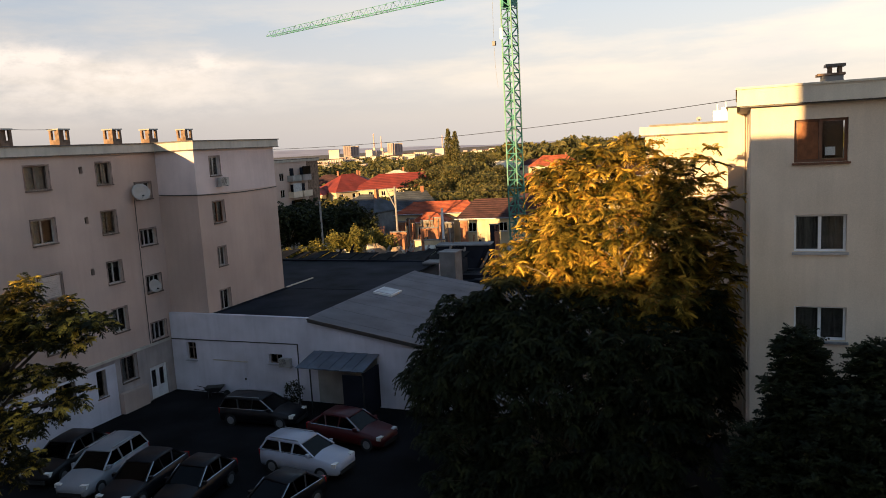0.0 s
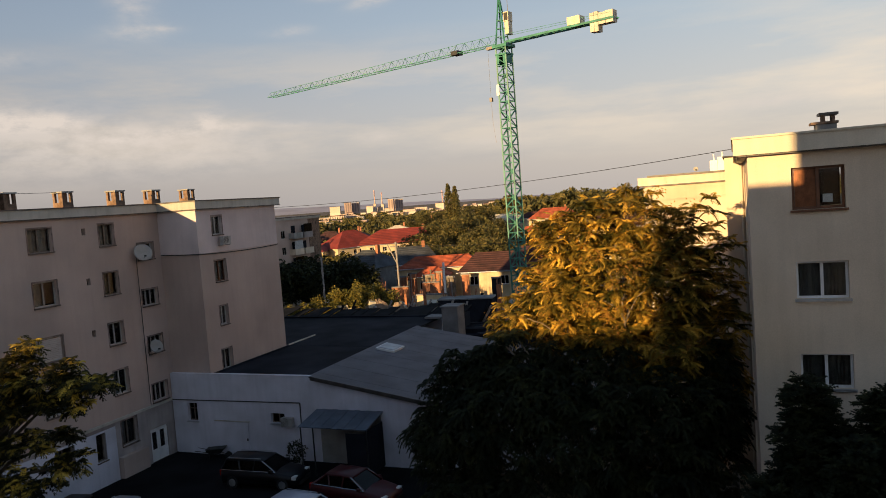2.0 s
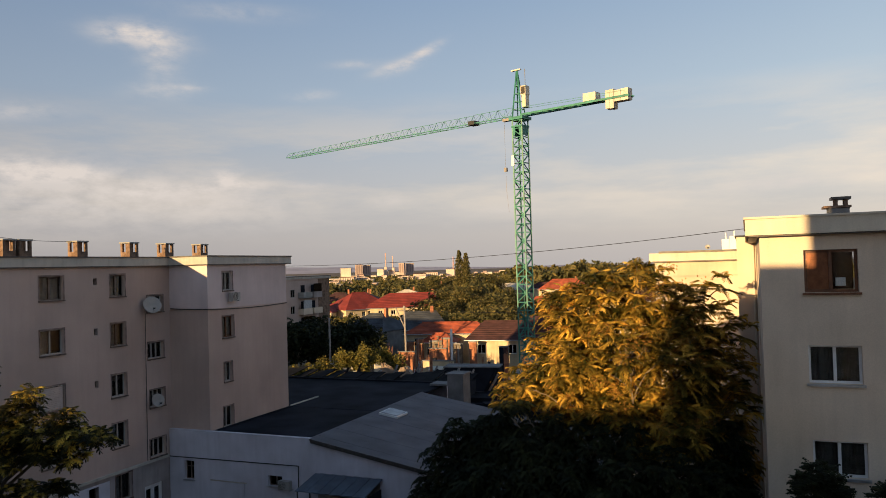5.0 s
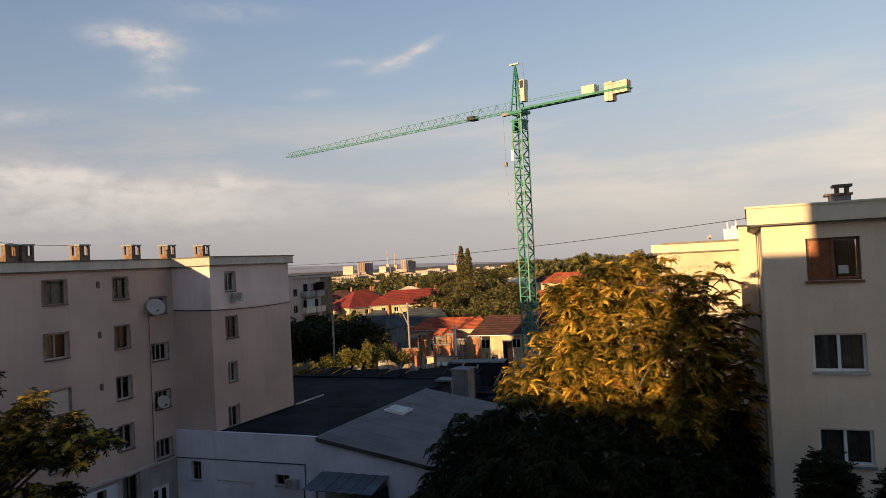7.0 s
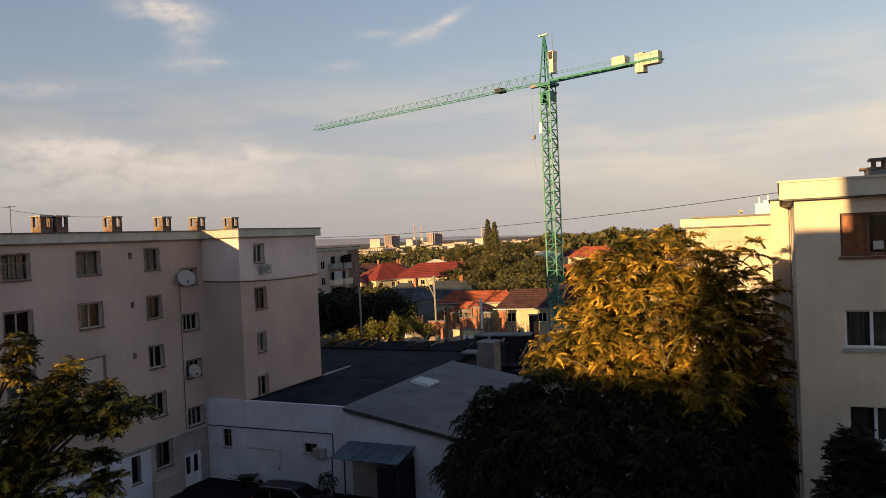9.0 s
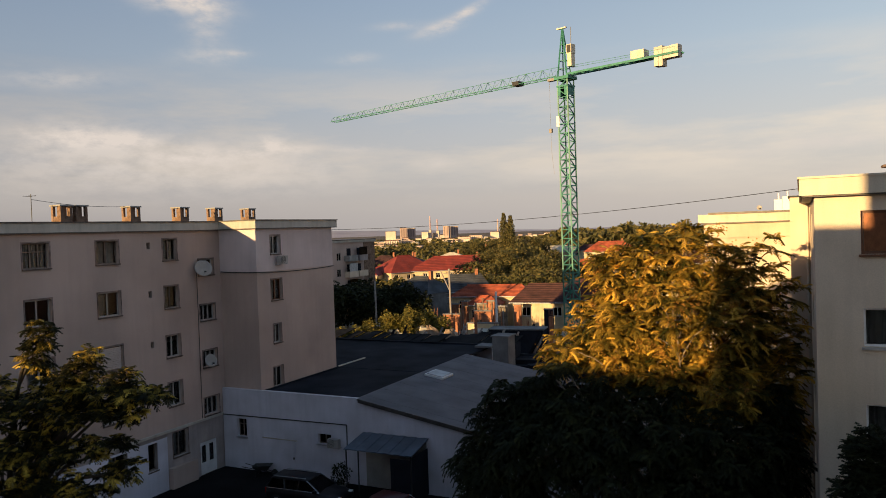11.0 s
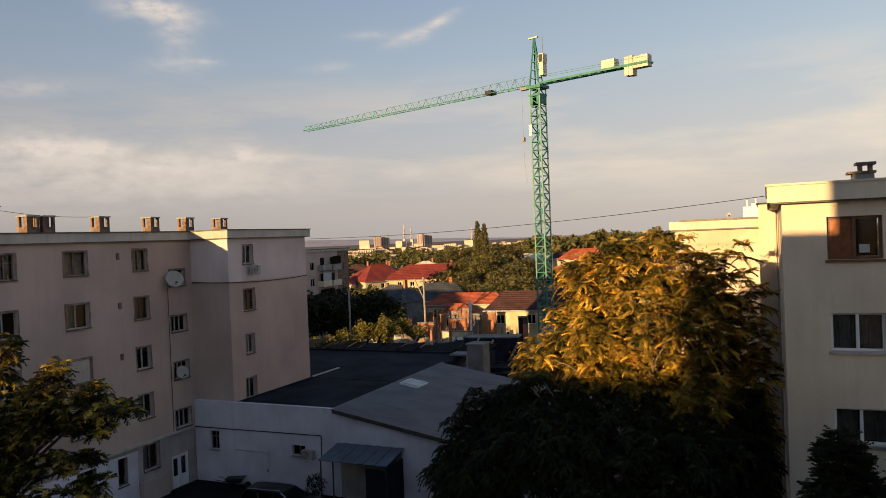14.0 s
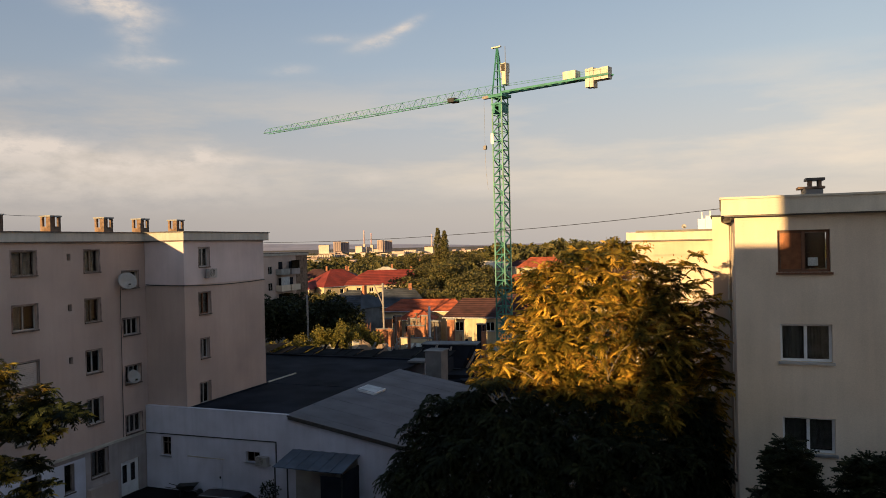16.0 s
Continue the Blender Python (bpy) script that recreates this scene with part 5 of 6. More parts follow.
# ---- parked cars ----
def car(loc, turn, paint, label, L=4.3, W=1.76, H=1.46, wagon=False, suv=False):
    t = thing("car", loc, turn, label, "car", "cars parked in the court")
    cl = 0.20 if not suv else 0.26
    sh = 0.92 if not suv else 1.02
    hw = W / 2
    # lower body: stations along the length, (x, half width, bottom, shoulder)
    st = [(-L / 2, hw * 0.78, cl + 0.15, sh - 0.15), (-L / 2 + 0.12, hw * 0.93, cl + 0.02, sh), (-L / 2 + 0.6, hw, cl, sh + 0.02), (0, hw, cl, sh), (L / 2 - 1.25, hw, cl, sh - 0.02), (L / 2 - 0.5, hw * 0.97, cl, sh - 0.14), (L / 2 - 0.1, hw * 0.85, cl + 0.02, sh - 0.26), (L / 2, hw * 0.7, cl + 0.12, sh - 0.4)]
    bm = bmesh.new()
    prev = None
    for x, w_, z0, z1 in st:
        sec = [(-w_ * 0.9, z0), (-w_, z0 + 0.12), (-w_ * 1.0, (z0 + z1) / 2 + 0.05), (-w_ * 0.95, z1 - 0.03), (-w_ * 0.85, z1), (0, z1 + 0.04), (w_ * 0.85, z1), (w_ * 0.95, z1 - 0.03), (w_ * 1.0, (z0 + z1) / 2 + 0.05), (w_, z0 + 0.12), (w_ * 0.9, z0)]
        ring = [bm.verts.new((x, y, z)) for y, z in sec]
        if prev:
            for k in range(len(ring)):
                bm.faces.new((prev[k], prev[(k + 1) % len(ring)], ring[(k + 1) % len(ring)], ring[k]))
        else:
            bm.faces.new(ring)
        prev = ring
    bm.faces.new(prev[::-1])
    body = part("body", bm, paint, t, smooth=True)
    # cabin
    xr0, xr1 = (-L / 2 + 0.12, -L / 2 + 0.4) if (wagon or suv) else (-L / 2 + 0.35, -L / 2 + 1.0)
    xf1, xf0 = L / 2 - 2.0, L / 2 - 1.2
    wb, wt = hw * 0.9, hw * 0.70
    lo = ((xr0, -wb, sh), (xf0, -wb, sh - 0.03), (xf0, wb, sh - 0.03), (xr0, wb, sh))
    hi = ((xr1, -wt, H - 0.05), (xf1, -wt, H - 0.04), (xf1, wt, H - 0.04), (xr1, wt, H - 0.05))
    for k, nm in enumerate(("side_window", "windscreen", "side_window", "rear_window")):
        bm = bmesh.new()
        vv = [bm.verts.new(p) for p in (lo[k], lo[(k + 1) % 4], hi[(k + 1) % 4], hi[k])]
        vi = [bm.verts.new(Vector(p) * 0.97 + Vector((0, 0, 0.03))) for p in (lo[k], lo[(k + 1) % 4], hi[(k + 1) % 4], hi[k])]
        bm.faces.new(vv)
        bm.faces.new(vi[::-1])
        for i in range(4):
            bm.faces.new((vv[i], vi[i], vi[(i + 1) % 4], vv[(i + 1) % 4]))
        part(nm, bm, M["tinted_glass"], t)
    bm = bmesh.new()
    rings = []
    for f, z in ((1.06, H - 0.07), (1.0, H - 0.01), (0.75, H + 0.03)):
        rings.append([bm.verts.new(p) for p in ((xr1 - 0.06 * f, -wt * f, z), ((xr1 + xf1) / 2, -wt * f * 1.02, z + 0.02), (xf1 + 0.08 * f, -wt * f, z - 0.01), (xf1 + 0.08 * f, wt * f, z - 0.01), ((xr1 + xf1) / 2, wt * f * 1.02, z + 0.02), (xr1 - 0.06 * f, wt * f, z))])
    for a, b in zip(rings, rings[1:]):
        for k in range(6):
            bm.faces.new((a[k], a[(k + 1) % 6], b[(k + 1) % 6], b[k]))
    bm.faces.new(rings[-1])
    bm.faces.new(rings[0][::-1])
    part("roof", bm, paint, t, smooth=True)
    for sg in (-1, 1):
        bm = bmesh.new()
        for (xa, xb) in ((xr0, xr1), (xf0, xf1), (-0.25, -0.2), (-L / 2 + 1.25, -L / 2 + 1.1)):
            bar(bm, (xa, sg * wb * 1.0, sh), (xb, sg * wt * 1.02, H - 0.05), 0.045)
        bar(bm, (xr0, sg * wb, sh + 0.01), (xf0, sg * wb, sh - 0.01), 0.03)
        part("side_frame", bm, paint, t)
    for s_ in (-1, 1):
        part("window_trim", rods([((xr0, s_ * wb * 1.04, sh + 0.03), (xf0, s_ * wb * 1.04, sh)), ((xf0, s_ * wb * 1.04, sh), (xf1, s_ * wt * 1.08, H - 0.03))], 0.022, 6), M["chrome"], t, "bright metal window trim")
    if wagon or suv:
        for s_ in (-1, 1):
            part("roof_rail", rods([((xr1 + 0.1, s_ * wt * 0.95, H + 0.05), (xf1 - 0.1, s_ * wt * 0.95, H + 0.05))], 0.025, 6), M["galv"], t)
    for x in (-L / 2 + 0.78, L / 2 - 0.82):
        for sg in (-1, 1):
            bm = bmesh.new()
            bar(bm, (x, sg * (hw - 0.2), 0.32), (x, sg * (hw + 0.01), 0.32), 0.32, 20)
            wh = part("wheel", bm, M["rubber"], t)
            bm = bmesh.new()
            bar(bm, (x, sg * (hw - 0.0), 0.32), (x, sg * (hw + 0.02), 0.32), 0.2, 14)
            part("rim", bm, M["galv"], wh)
    for sg in (-1, 1):
        part("headlight", boxes((L / 2 - 0.32, L / 2 - 0.1, sg * hw * 0.7 - 0.18, sg * hw * 0.7 + 0.14, sh - 0.36, sh - 0.2)), M["lamp_glass"], t, "clear headlight")
        part("tail_light", boxes((-L / 2 - 0.01, -L / 2 + 0.15, sg * hw * 0.72 - 0.1, sg * hw * 0.72 + 0.1, sh - 0.3, sh - 0.02)), M["lamp_red"], t, "red tail light")
        part("mirror", boxes((xf0 - 0.3, xf0 - 0.16, sg * (hw + 0.02) - 0.08, sg * (hw + 0.02) + 0.08, sh, sh + 0.14)), paint, t)
    part("bumper", boxes((L / 2 - 0.2, L / 2 + 0.03, -hw * 0.65, hw * 0.65, cl + 0.05, cl + 0.22)), M["rubber"], t)
    return t


white, silver, black, dark_red, navy = (car_paint(n, c, 0.4, k) for n, c, k in (("white_paint", (0.40, 0.42, 0.50), 0.2), ("silver_paint", (0.24, 0.25, 0.28), 0.2), ("black_paint", (0.004, 0.004, 0.006), 0.03), ("red_paint", (0.06, 0.006, 0.008), 0.1), ("navy_paint", (0.005, 0.006, 0.010), 0.03)))
car((-17.7, 26.5, 0.03), -4, white, "white estate car with dark windows on the asphalt", 4.2, 1.76, 1.5, suv=True)
car((-26.2, 23.2, 0.03), -82, silver, "silver estate car with roof rails on the asphalt", 4.4, 1.78, 1.5, wagon=True)
car((-28.9, 23.6, 0.03), -80, black, "black saloon car beside the rendered block")
car((-23.5, 22.8, 0.03), -84, navy, "dark blue saloon car parked in the row")
car((-20.9, 22.9, 0.03), -86, black, "black hatchback parked in the row", 4.0)
car((-16.6, 22.6, 0.03), -100, black, "black hatchback with bright window trim at the end of the row", 4.0)
car((-23.2, 31.0, 0.03), 4, black, "black estate car by the workshop wall", 4.5, wagon=True)
car((-17.3, 29.9, 0.03), -6, dark_red, "dark red saloon car by the canopy", 4.4)

# ---- beyond the court: houses, building site, trees, town ----
XF = -70.0
far_b = thing("apartment_building", (0, 0, 0), 0, "distant grey rendered apartment block with balconies, in shade", "building")
ffb = face_x(XF, 1)
fh = [(y, y + 1.2, 1.3 + r * 2.75, 2.6 + r * 2.75) for y in (93.0, 96.6, 100.2, 103.4, 112.9) for r in range(4)]
part("wall", wall(ffb, 90, 115.7, 0, 12.6, fh), M["plaster"], far_b)
part("wall", boxes((-82, XF - 0.3, 90, 90.3, 0, 12.6)), M["plaster"], far_b)
part("wall", boxes((-82, XF - 0.3, 115.4, 115.7, 0, 12.6)), M["plaster"], far_b)
part("cornice", boxes((-82.2, XF + 0.25, 89.8, 115.9, 12.6, 12.95)), M["cornice"], far_b)
part("roof_edge", boxes((-82.2, XF + 0.3, 89.75, 115.95, 12.95, 13.08)), M["metal_edge"], far_b)
part("brick_panel", boxes((XF, XF + 0.06, 111.9, 115.6, 0, 12.5)), M["brick_chim"], far_b, "brown brick end panel")
part("floor", boxes(*[(-81.9, XF - 0.32, 90.4, 115.3, 0.2 + r * 2.75, 0.35 + r * 2.75) for r in range(4)]), M["inside"], far_b)
for h in fh:
    window(far_b, face_x(XF + (0.06 if h[0] > 110 else 0.0), 1), *h, "grey_frame", 2, "", glass="tinted_glass", sill=False, inset=0.08)
rbal = random.Random(9)
for r in range(4):
    for y0 in (105.6, 108.8):
        z0 = 2.7 + r * 2.75 - 1.6
        bl = part("balcony", boxes((XF, XF + 1.1, y0, y0 + 2.7, z0, z0 + 0.15), (XF + 1.02, XF + 1.1, y0, y0 + 2.7, z0 + 0.15, z0 + 1.0), (XF, XF + 1.02, y0, y0 + 0.08, z0 + 0.15, z0 + 1.0), (XF, XF + 1.02, y0 + 2.62, y0 + 2.7, z0 + 0.15, z0 + 1.0)), M[rbal.choice(("plaster_pale", "concrete", "concrete_dim", "plaster_base"))], far_b)
        kind_ = rbal.choice(("tinted_glass", "tinted_glass", "curtain", "open"))
        if kind_ != "open":
            part("balcony_glazing", boxes((XF + 1.0, XF + 1.05, y0 + 0.1, y0 + 2.6, z0 + 1.0, z0 + 2.4)), M[kind_], bl)
        part("balcony_door", boxes((XF + 0.01, XF + 0.05, y0 + 0.8, y0 + 2.0, z0 + 0.15, z0 + 2.2)), M["dark_roof"], bl)
part("chimney", boxes((-76, -75.3, 104, 104.8, 13.08, 14.0)), M["brick_chim"], far_b)
part("chimney", boxes((-74, -73.4, 97, 97.6, 13.08, 13.9)), M["brick_chim"], far_b)
# hidden block, added only to throw shade on the trees and roofs beyond
hid = thing("apartment_building", (-74, 35, 0), 0, "unseen block added behind the stepped block to cast shade", "building")
part("wall", boxes((-14, 14, -10, 10, 0, 14.8)), M["plaster_pale"], hid)
part("roof", boxes((-14.1, 14.1, -10.1, 10.1, 14.8, 15.0)), M["tar"], hid)


def hipped_house(loc, turn, lx, ly, eave, ridge, wallm, roofm, label, gable=False, hipf=0.5, chim=True):
    t = thing("house", loc, turn, label, "house", "houses beyond the court")
    f0 = face_y(-ly / 2, -1)
    n = max(2, int(lx / 3.2))
    hs = [(-lx / 2 + lx * (k + 0.3) / n, -lx / 2 + lx * (k + 0.3) / n + 1.1, eave - 1.9, eave - 0.7) for k in range(n)]
    part("wall", wall(f0, -lx / 2, lx / 2, 0, eave, hs, 0.25), wallm, t)
    part("wall", boxes((-lx / 2, -lx / 2 + 0.25, -ly / 2 + 0.25, ly / 2, 0, eave), (lx / 2 - 0.25, lx / 2, -ly / 2 + 0.25, ly / 2, 0, eave), (-lx / 2 + 0.25, lx / 2 - 0.25, ly / 2 - 0.25, ly / 2, 0, eave)), wallm, t)
    for h in hs:
        window(t, f0, *h, "white_frame", 2, "", glass="tinted_glass")
    o = 0.45
    hip = 0.02 if gable else ly * hipf
    bm = bmesh.new()
    e = [bm.verts.new(p) for p in ((-lx / 2 - o, -ly / 2 - o, eave - 0.1), (lx / 2 + o, -ly / 2 - o, eave - 0.1), (lx / 2 + o, ly / 2 + o, eave - 0.1), (-lx / 2 - o, ly / 2 + o, eave - 0.1))]
    r = [bm.verts.new(p) for p in ((-lx / 2 - o + hip, 0, ridge), (lx / 2 + o - hip, 0, ridge))]
    for q in ((e[0], e[1], r[1], r[0]), (e[2], e[3], r[0], r[1]), (e[1], e[2], r[1]), (e[3], e[0], r[0]), (e[3], e[2], e[1], e[0])):
        bm.faces.new(q)
    rf = part("roof", bm, roofm, t)
    # courses of tiles and the ridge
    bm = bmesh.new()
    m = 9
    for k in range(1, m):
        u = k / m
        for sg in (-1, 1):
            y = sg * (ly / 2 + o) * (1 - u)
            z = eave - 0.1 + (ridge - eave + 0.1) * u + 0.02
            x = lx / 2 + o - hip * u
            bar(bm, (-x, y, z), (x, y, z), 0.05)
    bar(bm, (-lx / 2 - o + hip, 0, ridge), (lx / 2 + o - hip, 0, ridge), 0.12, 6)
    part("tile_course", bm, roofm, rf)
    part("gutter", rods([((-lx / 2 - o, -ly / 2 - o - 0.05, eave - 0.12), (lx / 2 + o, -ly / 2 - o - 0.05, eave - 0.12))], 0.07, 6), M["galv"], t)
    if chim:
        part("chimney", boxes((lx * 0.2, lx * 0.2 + 0.5, -0.2, 0.4, ridge - 0.8, ridge + 0.9)), M["brick"], t)
    return t


hipped_house((-39.9, 99.0, 0), 12, 11.4, 7, 4.7, 5.95, M["house_wall"], M["tile_orange"], "cream house with an orange hipped tile roof", hipf=0.3, chim=False)
hipped_house((-39.2, 93.5, 0), 12, 4.4, 3.6, 3.9, 4.9, M["house_wall"], M["tile_orange"], "small cream outhouse with an orange tile roof", chim=False)
hipped_house((-31.0, 97.0, 0), 6, 8.4, 8, 4.2, 6.3, M["house_wall"], M["tile_brown"], "cream house with a brown tile roof", hipf=0.22, chim=False)
hipped_house((-24.5, 101, 0), 4, 7, 9, 4.2, 6.6, M["house_wall"], M["tile_brown"], "rendered house with a dark brown gabled roof", True, chim=False)
hipped_house((-86, 186, 0), 25, 27, 15, 3.5, 7.0, M["house_wall"], M["tile_red"], "long building with a bright red tile roof")
hipped_house((-98.5, 178, 0), 60, 15, 12, 3.4, 7.6, M["house_wall"], M["tile_red"], "house with a red hipped tile roof")
hipped_house((-105, 168, 0), 15, 9, 8, 3.0, 5.6, M["house_wall"], M["tile_red"], "small house with a red roof behind dark trees")
hipped_house((-108, 184, 0), 20, 12, 10, 4.6, 7.4, M["house_wall"], M["tile_brown"], "pale house with a dark tile roof among trees")
hipped_house((-112, 205, 0), 20, 11, 9, 4.4, 6.6, M["house_wall"], M["tile_brown"], "pale house with a brown tile roof")
hipped_house(at(-25.2, 228), 24, 9, 8, 5.9, 7.2, M["house_wall"], M["concrete_pale"], "long pale building with a low sand-coloured roof")
hipped_house((-50.5, 112.5, 0), 30, 8, 6, 4.0, 6.6, M["concrete_dim"], M["slate"], "grey house with a slate roof in shade", hipf=0.3)
hipped_house((-56.5, 108, 0), -15, 9, 7, 4.2, 6.6, M["concrete_dim"], M["slate"], "grey house with a dark sheet roof in shade")
hipped_house((-20, 150, 0), 5, 20, 9, 6.4, 8.6, M["house_wall"], M["tile_brown"], "long pale house with a low brown roof")
hipped_house(at(-17.0, 305), 20, 20, 9, 4.0, 6.4, M["house_wall"], M["concrete_pale"], "long cream house with a low sandy roof")
hipped_house(at(-14.2, 300), 12, 17, 9, 4.4, 6.6, M["house_wall"], M["tile_brown"], "cream house with a weathered brown roof")
hipped_house(at(-15.0, 205), 10, 9, 8, 2.4, 5.0, M["house_wall"], M["tile_orange"], "small cream house with an orange roof")
hipped_house(at(-19.2, 330), 30, 9, 8, 5.4, 7.6, M["house_wall"], M["concrete_pale"], "pale house with a sandy roof among trees")
hipped_house(at(-22.9, 300), 15, 9, 8, 5.0, 7.2, M["house_wall"], M["tile_brown"], "pale house with a brown roof among trees")
hipped_house((-2, 165, 0), 8, 24, 10, 7.4, 10.0, M["house_wall"], M["tile_brown"], "pale house with a brown roof behind the crane")
hipped_house((-60, 260, 0), 10, 18, 10, 5.0, 8.4, M["house_wall"], M["tile_orange"], "small house with an orange roof far off")

# building site: columns, walls and heaps
rs = random.Random(3)
for k in range(22):
    x, y = -43.5 + k * 0.78 + rs.uniform(-0.3, 0.3), 79 + rs.uniform(-4, 6)
    c = thing("concrete_column", (x, y, 0), rs.uniform(-8, 8), "bare column of the building site with protruding reinforcement", "column", "columns of the building site")
    h = rs.uniform(2.4, 3.7)
    w2 = rs.uniform(0.1, 0.24)
    part("shaft", boxes((-w2, w2, -w2, w2, 0, h)), (M["concrete_pale"], M["brick"], M["brick"], M["dark_roof"])[k % 4], c)
    for a_ in (-0.7, 0.7):
        for b_ in (-0.7, 0.7):
            part("rebar", rods([((a_ * w2, b_ * w2, h), (a_ * w2 * 1.2, b_ * w2 * 1.2, h + rs.uniform(0.5, 1.1)))], 0.022), M["brick"], c)
for k, (x, y, w2, h, m_) in enumerate(((-47.5, 76, 1.6, 2.4, "concrete"), (-45.2, 77, 1.3, 2.7, "white_wall"), (-43.0, 75.5, 0.6, 2.3, "white_wall"), (-40.4, 75, 0.45, 2.7, "dish"), (-38.0, 76, 0.9, 2.0, "brick"), (-36.4, 77, 0.5, 2.2, "white_wall"), (-34.6, 76, 0.8, 1.8, "concrete"), (-32.8, 77, 0.7, 2.4, "dish"), (-30.0, 78, 1.0, 2.2, "concrete"))):
    c = thing("site_hut", (x, y, 0), rs.uniform(-20, 20), "small pale hut of the building site", "hut", "huts of the building site")
    part("body", boxes((-w2, w2, -0.6, 0.6, 0, h)), M[m_], c)
    bm = bmesh.new()
    v = [bm.verts.new(p) for p in ((-w2 - 0.1, -0.75, h), (w2 + 0.1, -0.75, h), (w2 + 0.1, 0.75, h), (-w2 - 0.1, 0.75, h), (-w2 - 0.1, 0, h + 0.35), (w2 + 0.1, 0, h + 0.35))]
    for f in ((0, 1, 5, 4), (2, 3, 4, 5), (1, 2, 5), (3, 0, 4), (3, 2, 1, 0)):
        bm.faces.new([v[i] for i in f])
    part("roof", bm, M["concrete_pale" if k % 2 else "grey_roof"], c)
    part("door", boxes((-0.2, 0.2, -0.63, -0.602, 0, 1.6)), M["dark_roof"], c)
# raw brick piers, panels and upright props before the houses
for k in range(17):
    x = -43.2 + k * 0.52 + rs.uniform(-0.2, 0.2)
    t = thing("formwork_prop", (x, 89.0 + rs.uniform(-1.5, 1.5), 0), rs.uniform(-10, 10), "upright timber prop of the building site", "prop", "props of the building site")
    h = rs.uniform(3.6, 5.2)
    part("post", rods([((0, 0, 0), (rs.uniform(-0.12, 0.12), 0, h))], rs.uniform(0.05, 0.1), 6), M[("wood_pole", "brick", "bark", "brick")[k % 4]], t)
    part("head", boxes((-0.22, 0.22, -0.08, 0.08, h - 0.1, h)), M["bark"], t)
for k, (x, w_, h, m_) in enumerate(((-42.6, 0.8, 3.9, "brick"), (-41.0, 0.5, 4.3, "brick"), (-38.6, 0.9, 4.0, "bark"), (-37.2, 0.6, 4.4, "brick"), (-35.6, 0.7, 3.7, "bark"), (-33.4, 0.5, 4.0, "brick"), (-29.2, 0.6, 3.4, "dark_roof"))):
    t = thing("brick_panel", (x, 90.8, 0), rs.uniform(-6, 6), "raw unfinished wall panel of the building site", "wall", "raw panels of the building site")
    part("panel", boxes((-w_, w_, -0.12, 0.12, 0, h)), M[m_], t)
    part("tie_beam", boxes((-w_ - 0.05, w_ + 0.05, -0.16, 0.16, h, h + 0.18)), M["concrete_dim"], t)
for x, y, lx, ly, h, m_, lab in ((-39.8, 84, 2.2, 0.25, 3.4, "brick", "unfinished red brick wall"), (-36.2, 85.5, 2.2, 0.25, 3.7, "brick", "unfinished red brick wall"), (-33, 78, 3.6, 0.3, 3.2, "house_wall", "sunlit cream boundary wall"), (-28, 76, 6, 2.4, 3.0, "dark_roof", "dark concrete slab of the building site")):
    w_ = thing("site_wall", (x, y, 0), 8, lab, "wall")
    part("wall", boxes((-lx / 2, lx / 2, -ly / 2, ly / 2, 0, h)), M[m_], w_)
    part("coping", boxes((-lx / 2 - 0.08, lx / 2 + 0.08, -ly / 2 - 0.08, ly / 2 + 0.08, h, h + 0.12)), M["concrete_dim"], w_)
for k, (x, y, lx, ly, h) in enumerate(((-30, 60, 12, 5, 2.6), (-21, 62, 7, 5, 2.9), (-17, 58, 6, 4, 3.3), (-13, 63, 8, 5, 3.6), (-38, 64, 10, 4, 2.8))):
    s_ = thing("lumber_stack", (x, y, 0), rs.uniform(-15, 15), "dark stack of boards and formwork in shade", "stack", "stacks of the building site")
    for i in range(6):
        dx = rs.uniform(-0.5, 0.5)
        part("board", boxes((-lx / 2 + dx, lx / 2 + dx, -ly / 2 + i * ly / 6, -ly / 2 + (i + 0.9) * ly / 6, 0, h * rs.uniform(0.7, 1.0))), M["dark_roof"], s_)

ru = random.Random(12)
lot = thing("lot_shed", (-32, 60, 0), 4, "dark low sheds with uneven sheet roofs behind the workshop", "shed")
part("wall", boxes((-10, 9, -3, 3, 0, 3.6)), M["dark_roof"], lot)
for k in range(19):
    x0 = -10.2 + k * 1.02
    z0 = 3.5 + ru.uniform(0, 0.06) + 0.9 * abs(noise.noise(Vector((k * 0.35, 1.3, 0))))
    bm = bmesh.new()
    v = [bm.verts.new(p) for p in ((x0, -3.3, z0 - 0.25), (x0 + 1.05, -3.3, z0 - 0.2), (x0 + 1.05, 3.2, z0 + 0.45), (x0, 3.2, z0 + 0.4))]
    v2 = [bm.verts.new(p.co - Vector((0, 0, 0.06))) for p in v]
    bm.faces.new(v)
    bm.faces.new(v2[::-1])
    for i in range(4):
        bm.faces.new((v[i], v2[i], v2[(i + 1) % 4], v[(i + 1) % 4]))
    part("roof_sheet", bm, M["lot_roof"], lot)
for k in range(9):
    c = thing("timber_heap", (-38 + k * 1.9 + ru.uniform(-0.5, 0.5), 63.6 + ru.uniform(-0.2, 1.5), 0), ru.uniform(-30, 30), "heap of dark boards and scrap behind the sheds", "heap", "heaps behind the sheds")
    for i in range(5):
        a_ = ru.uniform(-0.5, 0.5)
        part("board", rods([((-1.2, a_, 0.05), (1.2, a_ + ru.uniform(-0.3, 0.3), ru.uniform(3.4, 4.7)))], 0.12), M["wood_pole"] if i % 2 else M["dark_roof"], c)

# heaps of sand and rubble along the lot edge, and dark roofs in the shade behind
rh = random.Random(44)
